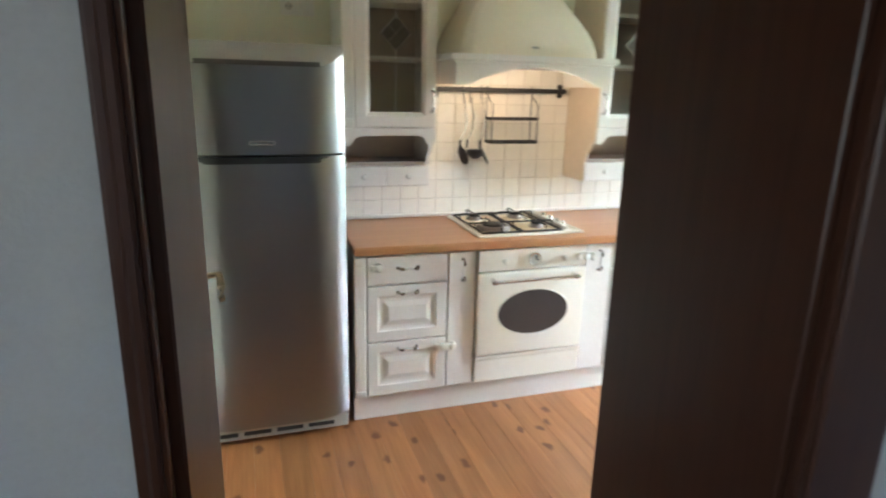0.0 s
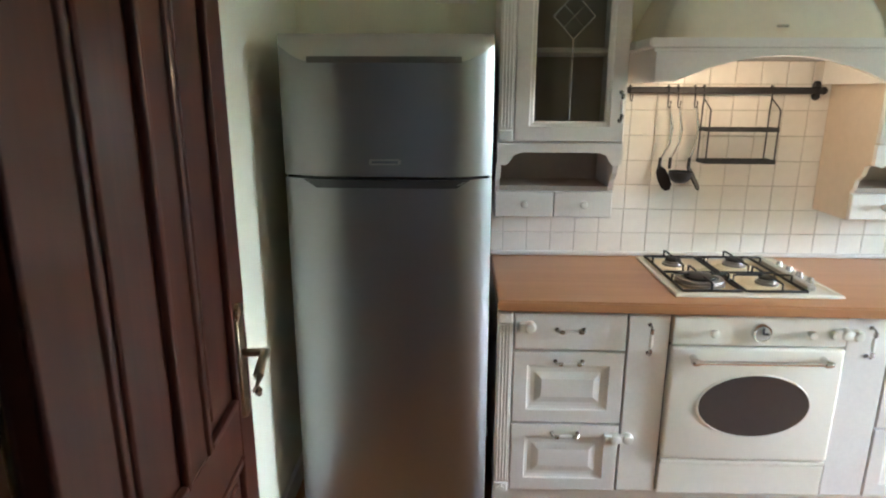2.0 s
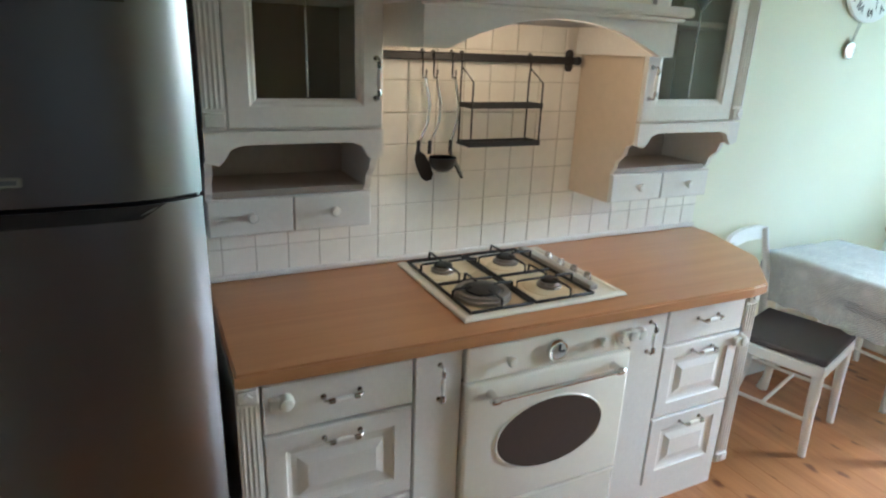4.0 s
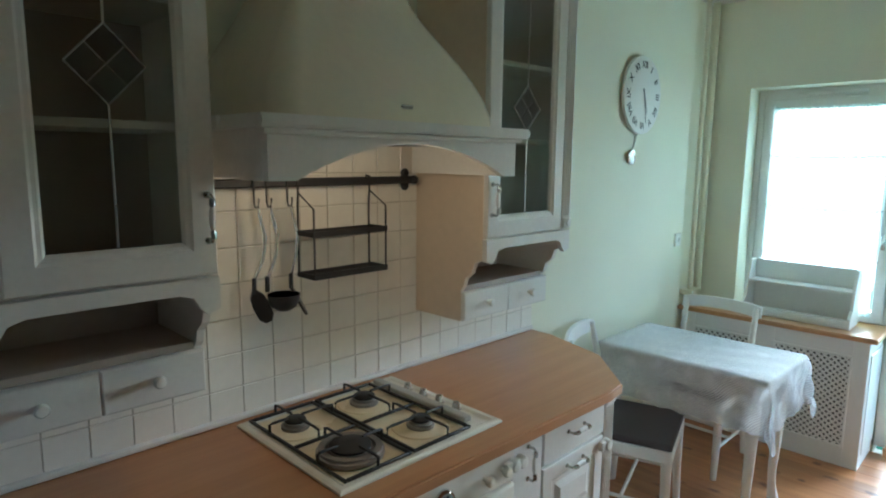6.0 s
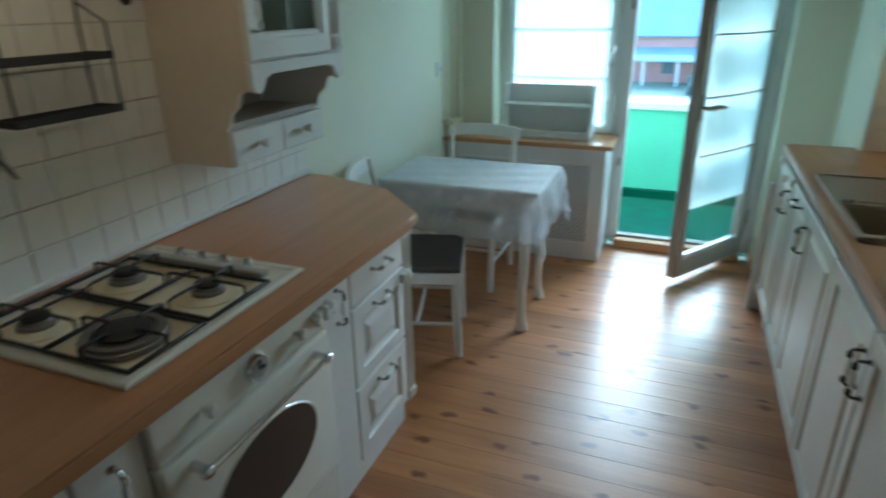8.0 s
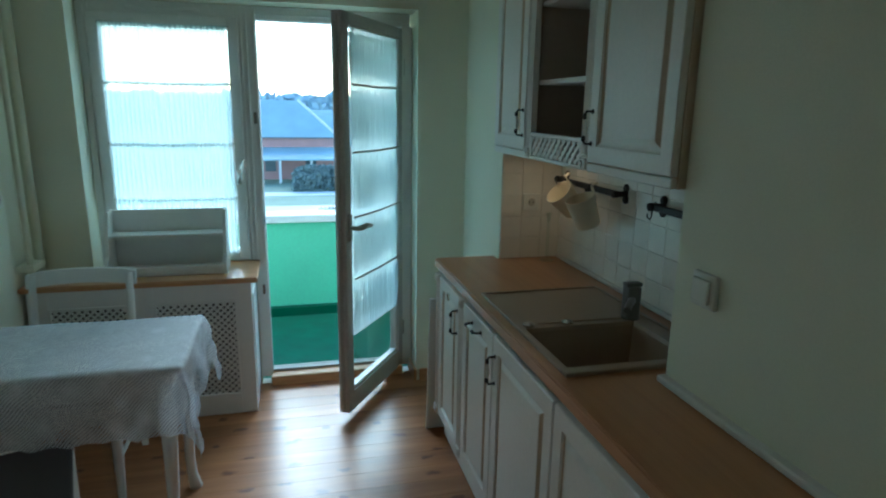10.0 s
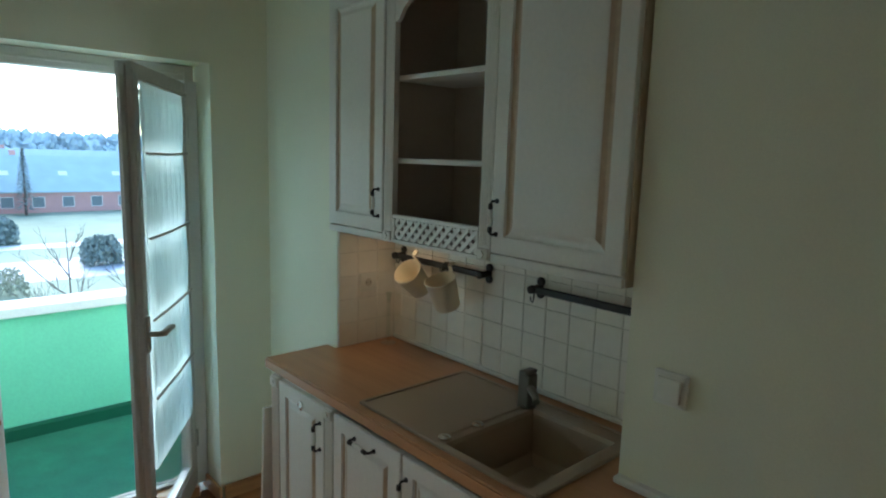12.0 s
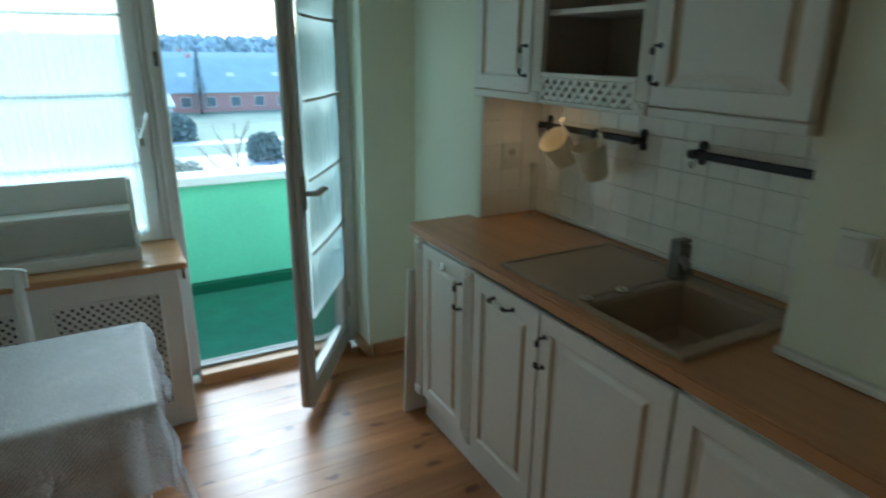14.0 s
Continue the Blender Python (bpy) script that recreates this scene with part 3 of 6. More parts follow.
def window_unit():
    th = thing("window_1", "white wooden window with sheer gathered curtains", "window", kind="structure")
    y0, y1, z0, z1 = NY0 - 0.06, -1.02, 0.765, 2.06
    part("window_frame", boxes((WX0, WX1, y0, NY0 - 0.002, 0.733, NZ - 0.002), (WX0, WX1, -1.125, y1, 0.035, NZ - 0.002), (WX0, WX1, y1, y0, z1, NZ - 0.002), (WX0, WX1, y1, y0, 0.733, z0), (WX0, WX1, -1.95, -1.125, 2.055, NZ - 0.002),
                               (WX0, WX1, NY1 + 0.002, -1.90, 0.035, 2.055), bev=0.003), M_WINFRAME, th)
    for ya, yb in ((-1.052, -1.04), (-1.078, -1.066), (-1.121, -1.109), (-1.915, -1.903), (y0 + 0.02, y0 + 0.032)):
        part("frame_bead", boxes((WX0 - 0.012, WX0 - 0.0005, ya, yb, 0.76, z1 + 0.03), bev=0.004, seg=2), M_WINFRAME, th)
    part("frame_bead", boxes((WX0 - 0.012, WX0 - 0.0005, -1.90, -1.122, 2.078, 2.09), bev=0.004, seg=2), M_WINFRAME, th)
    for zz in (0.55, 1.52):
        part("strike_plate", boxes((WX0 - 0.006, WX0 - 0.0005, -1.105, -1.09, zz, zz + 0.06), bev=0.002), M_HANDLE, th)
    a0, a1 = y0 + 0.012, y1 - 0.012
    part("sash", boxes((WX0 - 0.02, WX1 - 0.02, a0 - 0.055, a0, z0, z1), (WX0 - 0.02, WX1 - 0.02, a1, a1 + 0.055, z0, z1), (WX0 - 0.02, WX1 - 0.02, a1 + 0.055, a0 - 0.055, z1 - 0.06, z1), (WX0 - 0.02, WX1 - 0.02, a1 + 0.055, a0 - 0.055, z0, z0 + 0.06), bev=0.004), M_WINFRAME, th)
    g = part("pane", boxes((WX0 + 0.02, WX0 + 0.024, a1 + 0.05, a0 - 0.05, z0 + 0.055, z1 - 0.055)), M_GLASS, th)
    g.visible_shadow = False
    bm = boxes((WX0 - 0.03, WX0 - 0.02, a1 + 0.02, a1 + 0.045, 1.19, 1.27), bev=0.003)
    tube(bm, [(WX0 - 0.03, a1 + 0.033, 1.23), (WX0 - 0.055, a1 + 0.033, 1.23), (WX0 - 0.06, a1 + 0.02, 1.27), (WX0 - 0.06, a1 + 0.0, 1.33)], 0.007, 8)
    part("window_handle", bm, M_CHROME, th, smooth=40)
    bm2 = boxes((WX0 - 0.016, WX0 + 0.004, -0.85, -0.5, z1 + 0.015, z1 + 0.035), bev=0.004)
    part("trickle_vent", bm2, M_WINFRAME, th)
    return th


window_unit()


def gathered(name, width, rods, material, parent=None, cut=None, depth=0.008, waves=26):
    """Sheer fabric gathered in rows between rods; local x along the width, y the pleats, z up."""
    nx, rows = waves * 8, []
    bm = bmesh.new()
    zs = []
    for a, b in zip(rods, rods[1:]):
        for k in range(8):
            zs.append((a + (b - a) * k / 8, k / 8))
    zs.append((rods[-1], 1.0))
    for z, f in zs:
        row = []
        amp = depth * (0.45 + 0.75 * math.sin(math.pi * f))
        for i in range(nx + 1):
            u = i / nx
            ph = u * waves * 2 * math.pi + 1.7 * math.sin(u * 9 + z * 3)
            sag = 0.006 * math.sin(u * math.pi) if 0 < f < 1 else 0
            zz = z - sag
            if cut and z < cut:
                zz = z + (cut - z) * max(0, 1 - u * 3.2) * 0.8
            row.append(bm.verts.new((u * width, amp * math.sin(ph) + 0.3 * amp * math.sin(2.3 * ph + z * 8), zz)))
        rows.append(row)
    for a, b in zip(rows, rows[1:]):
        for i in range(nx):
            bm.faces.new((a[i], a[i + 1], b[i + 1], b[i]))
    return part(name, bm, material, parent, smooth=180)


def curtain(m, width, rods, cut=None, label=""):
    th = thing("curtain", label, "curtain", m)
    gathered("fabric", width, rods, M_SHEER, th, cut)
    for z in rods[:-1]:
        part("rod", tube(bmesh.new(), [(-0.01, -0.018, z), (width * 0.5, -0.018, z - 0.004), (width + 0.01, -0.018, z)], 0.006, 8), M_STEELTOP, th, smooth=60)
    return th


# local x runs to world +y
curtain(pose(WX0 - 0.035, -0.975, 0, 0, 0, 90), 0.60, [2.01, 1.722, 1.414, 1.12, 0.80], label="white sheer curtain gathered on thin rods inside the window")

LEAF_M = pose(4.075, -1.885, 0.045, 0, 0, 146.5)


def balcony_door():
    w, h, t = 0.70, 2.0, 0.06
    th = thing("door_2", "greyish white glazed balcony door standing open inwards", "door", LEAF_M, kind="structure")
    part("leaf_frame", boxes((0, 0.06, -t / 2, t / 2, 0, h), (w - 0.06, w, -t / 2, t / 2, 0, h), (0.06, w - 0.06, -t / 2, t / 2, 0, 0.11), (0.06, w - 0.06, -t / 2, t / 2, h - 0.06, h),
                             (w, w + 0.012, -t / 2 + 0.012, t / 2 - 0.022, 0.01, h - 0.01), bev=0.004), M_LEAF, th, "greyish white door frame")
    part("glazing_bead", boxes((0.061, 0.073, -0.02, 0.02, 0.11, h - 0.086), (w - 0.073, w - 0.061, -0.02, 0.02, 0.11, h - 0.086), (0.073, w - 0.073, -0.02, 0.02, 0.112, 0.126), (0.073, w - 0.073, -0.02, 0.02, h - 0.1, h - 0.087), bev=0.003), M_WINFRAME, th)
    g = part("pane", boxes((0.064, w - 0.064, -0.003, 0.003, 0.115, h - 0.09)), M_GLASS, th)
    g.visible_shadow = False
    part("lock_strip", boxes((w + 0.0125, w + 0.015, -0.008, 0.004, 0.05, h - 0.05)), M_STEELTOP, th)
    bm = boxes((w - 0.048, w - 0.014, t / 2, t / 2 + 0.01, 0.92, 1.06), bev=0.004, seg=2)
    tube(bm, [(w - 0.031, t / 2, 0.99), (w - 0.031, t / 2 + 0.048, 0.99), (w - 0.042, t / 2 + 0.06, 0.992), (w - 0.10, t / 2 + 0.064, 0.996), (w - 0.155, t / 2 + 0.06, 0.985)], [0.011, 0.011, 0.014, 0.0125, 0.010], 12)
    part("door_handle", bm, M_STEELTOP, th, "grey lever handle", smooth=50)
    for z in (0.2, 1.75):
        part("hinge", tube(bmesh.new(), [(-0.008, t / 2, z), (-0.008, t / 2, z + 0.09)], 0.008, 10), M_STEELTOP, th, smooth=50)
    return th


balcony_door()
curtain(LEAF_M @ pose(0.645, 0.036, 0.0, 0, 0, 180), 0.535, [1.935, 1.675, 1.357, 1.04, 0.725, 0.42], label="white sheer curtain gathered on rods over the balcony door")

setting("threshold", boxes((4.0, WX0 + 0.1, -1.9, -1.115, -0.02, 0.055), bev=0.006), M_SILL, "brown wooden threshold of the balcony door", "threshold")
setting("door_sill_metal", boxes((WX0 + 0.015, WX0 + 0.05, -1.9, -1.125, 0.056, 0.07), (WX0 + 0.062, WX0 + 0.085, -1.9, -1.125, 0.056, 0.066), bev=0.003), M_STEELTOP, "grey metal sill strips of the balcony door", "threshold")

# ---- balcony ----
setting("balcony_floor", boxes((4.162, 5.5, -3.4, 0.8, -0.2, -0.02)), M_CARPET, "green carpet on the balcony floor", "floor")
setting("balcony_parapet", boxes((5.36, 5.5, -3.4, 0.8, -0.2, 0.73), (4.35, 5.36, -3.55, -3.4, -0.2, 0.73), (4.35, 5.36, 0.8, 0.95, -0.2, 0.73)), M_GREEN, "bright green painted balcony parapet with chipped paint", "parapet")
setting("parapet_coping", boxes((5.31, 5.55, -3.6, 1.0, 0.731, 0.79), (4.35, 5.31, -3.6, -3.35, 0.731, 0.79), bev=0.006), M_CONC, "white coping on the balcony parapet", "parapet")
setting("carpet_upstand", boxes((5.30, 5.358, -3.4, 0.8, -0.02, 0.05)), M_CARPETD, "dark green carpet edge turned up at the parapet", "carpet")


def ring_frame(x0, x1, z0, z1, yf, steps):
    """A moulded open frame facing -y, from its outer back edge round to its inner back edge."""
    bm, rings = bmesh.new(), []
    for i, d in steps:
        rings.append([bm.verts.new((a, yf + d, b)) for a, b in ((x0 + i, z0 + i), (x1 - i, z0 + i), (x1 - i, z1 - i), (x0 + i, z1 - i))])
    rings.append(rings[0])
    for u, v in zip(rings, rings[1:]):
        for k in range(4):
            bm.faces.new((u[k], u[(k + 1) % 4], v[(k + 1) % 4], v[k]))
    bmesh.ops.recalc_face_normals(bm, faces=bm.faces)
    return bm


# ---- fridge ----


def fridge():
    x0, x1, yb, yf = -0.715, -0.032, -0.03, -0.607
    th = thing("fridge", "tall brushed steel fridge freezer standing beside the cabinets", "fridge")
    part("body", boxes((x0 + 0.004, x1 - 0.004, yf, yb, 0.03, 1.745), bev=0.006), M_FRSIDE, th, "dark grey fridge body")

    n = 36

    def bulge(u):
        return yf - 0.062 * (1 - abs(u) ** 5) - 0.004

    def across(u):
        return x0 + (x1 - x0) * (u + 1) / 2

    def brow(u):
        """Height of the freezer door's top edge, turned up at the corners."""
        return 1.688 + 0.054 * max(0.0, (abs(u) - 0.70) / 0.30) ** 1.5

    def door(name, z0, z1, label, brow_top=False):
        bm, lo, hi = bmesh.new(), [], []
        for k in range(n + 1):
            u = -1 + 2 * k / n
            lo.append(bm.verts.new((across(u), bulge(u), z0)))
            hi.append(bm.verts.new((across(u), bulge(u), brow(u) if brow_top else z1)))
        for ring, z in ((lo, z0), (hi, 1.742 if brow_top else z1)):
            ring += [bm.verts.new((x1, yf - 0.002, z)), bm.verts.new((x0, yf - 0.002, z))]
        m = len(lo)
        for k in range(m):
            bm.faces.new((lo[k], lo[(k + 1) % m], hi[(k + 1) % m], hi[k]))
        bm.faces.new(list(reversed(lo)))
        if not brow_top:
            bm.faces.new(hi)
        bmesh.ops.recalc_face_normals(bm, faces=bm.faces)
        return part(name, bm, M_STEEL, th, label, smooth=50)
    door("freezer_door", 1.335, 1.70, "brushed steel freezer door with curved front", True)
    d = door("fridge_door", 0.10, 1.3255, "brushed steel fridge door with curved front")
    # sloping top cap, hollowed over the freezer door
    bm, rings = bmesh.new(), []
    for f in (0.0, 0.3, 0.62, 0.85, 1.0):
        ring = []
        for k in range(n + 1):
            u = -1 + 2 * k / n
            zb = brow(u) + 0.0006
            y = bulge(u) - 0.002 + (0.058 * f ** 1.5) * (1 - abs(u) ** 6)
            ring.append(bm.verts.new((across(u * (1 - 0.012 * f)), y, zb + (1.774 - zb) * f ** 0.8)))
        zr = 1.7426 + 0.0314 * f
        ring += [bm.verts.new((x1 - 0.004 * f, yb, zr)), bm.verts.new((x0 + 0.004 * f, yb, zr))]
        rings.append(ring)
    for a, b in zip(rings, rings[1:]):
        for k in range(len(a)):
            bm.faces.new((a[k], a[(k + 1) % len(a)], b[(k + 1) % len(a)], b[k]))
    bm.faces.new(rings[-1])
    bmesh.ops.recalc_face_normals(bm, faces=bm.faces)
    part("top_cap", bm, M_STEELTOP, th, "silver plastic top cap with turned-up corners", smooth=35)
    # dark strip laid on the front, painting the cap's shaded groove
    bm, lo, hi = bmesh.new(), [], []
    for k in range(25):
        u = (-1 + k / 12) * 0.70
        lo.append(bm.verts.new((across(u), bulge(u) - 0.0035, 1.684)))
        hi.append(bm.verts.new((across(u), bulge(u) - 0.0025, 1.703)))
    for k in range(24):
        bm.faces.new((lo[k], lo[k + 1], hi[k + 1], hi[k]))
    part("cap_groove_shade", bm, M_GROOVE, th, "dark strip for the shade under the top cap")
    part("grip_recess", boxes((x0 + 0.012, x1 - 0.012, yf - 0.012, yf - 0.003, 1.3258, 1.3347)), M_DARK, th, "dark gap between the doors")
    bm, lo, hi = bmesh.new(), [], []
    for k in range(25):
        v = -1 + 2 * k / 24
        for row, half, z in ((lo, 0.66, 1.298), (hi, 0.80, 1.3262)):
            u = v * half
            row.append(bm.verts.new((x0 + (x1 - x0) * (u + 1) / 2, yf - 0.062 * (1 - abs(u) ** 5) - 0.0055, z)))
    for k in range(24):
        bm.faces.new((lo[k], lo[k + 1], hi[k + 1], hi[k]))
    part("grip", bm, M_BLACKPL, th, "dark tapered grip at the door's top edge")
    bm = boxes((-0.425, -0.325, yf - 0.0695, yf - 0.064, 1.373, 1.391), bev=0.006, seg=2)
    part("badge", bm, M_STEELTOP, th, "small oval silver badge")
    part("badge_inset", boxes((-0.417, -0.333, yf - 0.0702, yf - 0.0696, 1.378, 1.386)), M_FRSIDE, th)
    bm = boxes((x0 + 0.01, x1 - 0.01, yf - 0.03, yf + 0.02, 0.03, 0.095), bev=0.004)
    part("base_grille", bm, M_STEELTOP, th)
    for k in range(4):
        a = x0 + 0.05 + k * 0.145
        part("vent_slot", boxes((a, a + 0.12, yf - 0.034, yf - 0.0305, 0.05, 0.07), bev=0.001), M_DARK, th)
    for a in (x0 + 0.05, x1 - 0.05):
        for b in (yf + 0.05, yb - 0.05):
            part("foot", lathe(bmesh.new(), [(0.018, 0), (0.02, 0.008), (0.012, 0.012), (0.012, 0.032)], (a, b, 0), 'Z', 10), M_BLACKPL, th)


fridge()

# ---- base cabinets under the hob worktop ----
YF = -0.605


def drawer_front(th, x0, x1, z0, z1, raised, y=YF):
    bm = loops(bmesh.new(), x0 + 0.002, x1 - 0.002, z0 + 0.002, z1 - 0.002, y, RAISED if raised else PLAIN)
    return part("drawer_front", bm, M_CAB, th)


def drawer_unit(x0, x1, px0, px1, latch_x, label, top_latch):
    th = thing("drawer_cabinet", label, "cabinet")
    part("body", boxes((min(x0, px0), max(x1, px1), YF + 0.022, -0.03, 0.13, 0.862)), M_CAB, th)
    pilaster(th, px0, px1, 0.14, 0.858, YF - 0.004)
    for z0, z1, r in ((0.715, 0.855, False), (0.43, 0.71, True), (0.147, 0.425, True)):
        d = drawer_front(th, x0, x1, z0, z1, r)
        bow_handle(d, (x0 + x1) / 2, YF, z1 - 0.035 if r else (z0 + z1) / 2 + 0.01, size=0.095)
    return th


a = drawer_unit(0.058, 0.454, 0.0, 0.054, 0, "cream painted drawer cabinet with fluted post beside the fridge", True)
safety_latch(a, 0.10, YF, 0.805)
safety_latch(a, 0.425, YF, 0.375)
a = drawer_unit(1.367, 1.735, 1.739, 1.80, 0, "cream painted drawer cabinet at the worktop's angled end", True)
bm = prism(bmesh.new(), [(1.803, -0.585), (1.803, -0.03), (1.90, -0.03), (1.90, -0.47)], 'xy', 0.13, 0.862)
part("angled_end", bm, M_CAB, a, "angled cream side panel")
safety_latch(a, 1.725, YF, 0.675)


def narrow_unit(x0, x1, label, lx):
    th = thing("narrow_cabinet", label, "cabinet")
    part("body", boxes((x0, x1, YF + 0.022, -0.03, 0.13, 0.862)), M_CAB, th)
    d = part("door", loops(bmesh.new(), x0 + 0.002, x1 - 0.002, 0.15, 0.853, YF, PLAIN), M_CAB, th)
    bow_handle(d, (x0 + x1) / 2 + 0.0, YF, 0.765, True, 0.105)
    if lx:
        safety_latch(th, *lx)
    return th


narrow_unit(0.457, 0.603, "narrow cream painted cabinet between drawers and oven", (0.47, YF, 0.375))
narrow_unit(1.207, 1.364, "narrow cream painted cabinet beside the oven", (1.225, YF, 0.79))


def oven():
    x0, x1 = 0.607, 1.203
    th = thing("built_in_oven", "retro cream enamel oven with an oval window", "oven")
    part("body", boxes((x0 + 0.01, x1 - 0.01, YF + 0.024, -0.06, 0.15, 0.86)), M_DARK, th)
    part("control_panel", boxes((x0, x1, YF - 0.012, YF + 0.022, 0.747, 0.855), bev=0.007, seg=2), M_ENAMEL, th)
    d = part("oven_door", boxes((x0, x1, YF - 0.02, YF + 0.022, 0.302, 0.742), bev=0.012, seg=3), M_ENAMEL, th, smooth=40)
    cx, cz, rx, rz = 0.912, 0.522, 0.193, 0.117
    ring, bm = 40, bmesh.new()
    v0, v1, v2, v3 = [], [], [], []
    for k in range(ring):
        c, s = math.cos(2 * math.pi * k / ring), math.sin(2 * math.pi * k / ring)
        v0.append(bm.verts.new((cx + (rx + 0.008) * c, YF - 0.0195, cz + (rz + 0.008) * s)))
        v1.append(bm.verts.new((cx + (rx + 0.004) * c, YF - 0.0245, cz + (rz + 0.004) * s)))
        v2.append(bm.verts.new((cx + rx * c, YF - 0.0225, cz + rz * s)))
    for a_, b_ in ((v0, v1), (v1, v2)):
        for k in range(ring):
            bm.faces.new((a_[k], a_[(k + 1) % ring], b_[(k + 1) % ring], b_[k]))
    part("window_rim", bm, M_ENAMEL, d, smooth=60)
    bm = prism(bmesh.new(), [(cx + (rx + 0.002) * math.cos(2 * math.pi * k / ring), cz + (rz + 0.002) * math.sin(2 * math.pi * k / ring)) for k in range(ring)], 'xz', YF - 0.0232, YF - 0.019)
    part("oval_window", bm, M_OVGLASS, d, "dark oval oven glass")
    bm = tube(bmesh.new(), [(x0 + 0.06, YF - 0.062, 0.705), (x1 - 0.06, YF - 0.062, 0.705)], 0.0075, 10)
    for xx in (x0 + 0.075, x1 - 0.075):
        tube(bm, [(xx, YF - 0.018, 0.705), (xx, YF - 0.062, 0.705)], [0.013, 0.008], 10)
        lathe(bm, [(0.004, -0.022), (0.012, -0.014), (0.013, 0.0), (0.009, 0.012)], (xx - 0.0, YF - 0.062, 0.705), 'X', 10)
    part("bar_handle", bm, M_CHROME, d, "chrome bar handle", smooth=50)
    for xx in (0.742, 1.07, 1.145):
        knob(th, xx, YF - 0.012, 0.80, 0.016, M_ENAMEL)
    safety_latch(th, 1.175, YF - 0.012, 0.80)
    bm = lathe(bmesh.new(), [(0.034, 0), (0.034, -0.012), (0.03, -0.018), (0.026, -0.016)], (0.906, YF - 0.012, 0.80), 'Y', 24)
    dial = part("timer_dial", bm, M_CHROME, th, "round chrome timer dial", smooth=40)
    part("dial_face", lathe(bmesh.new(), [(0.026, -0.0165), (0.0255, -0.0175)], (0.906, YF - 0.012, 0.80), 'Y', 24), M_STEELTOP, dial)
    bm = boxes((0.903, 0.909, YF - 0.033, YF - 0.0296, 0.80, 0.823), (0.906, 0.924, YF - 0.033, YF - 0.0296, 0.797, 0.803))
    part("dial_pointer", bm, M_INK, dial)
    part("lower_panel", boxes((x0, x1, YF - 0.006, YF + 0.022, 0.15, 0.275), bev=0.006, seg=2), M_ENAMEL, th)
    part("trim_strip", boxes((x0, x1, YF - 0.016, YF + 0.02, 0.279, 0.297), bev=0.007, seg=2), M_ENAMEL, th, "thin rounded strip")


oven()
plinth = boxes((0.0, 1.80, -0.555, -0.53, 0.0, 0.129), bev=0.002)
tagged(part("plinth", plinth, M_CAB), "cream painted plinth board under the cabinets", "plinth", kind="structure")

# worktop with angled end
bm = prism(bmesh.new(), [(-0.0, -0.003), (-0.0, -0.625), (1.68, -0.665), (1.76, -0.655), (1.99, -0.43), (2.09, -0.12), (2.09, -0.003)], 'xy', 0.866, 0.905)
bmesh.ops.bevel(bm, geom=[e for e in bm.edges if abs(e.verts[0].co.z - e.verts[1].co.z) < 1e-5 and min(e.verts[0].co.y, e.verts[1].co.y) < -0.01], offset=0.006, segments=2, affect='EDGES')
wt = part("worktop", bm, M_COUNTER)
tagged(wt, "beech-coloured laminate worktop with an angled end", "worktop")
tagged(part("wall_strip", boxes((0.0, 2.09, -0.022, -0.002, 0.9065, 0.925), bev=0.004), M_CAB), "white sealing strip along the worktop's back", "trim", kind="structure")

# ---- gas hob ----


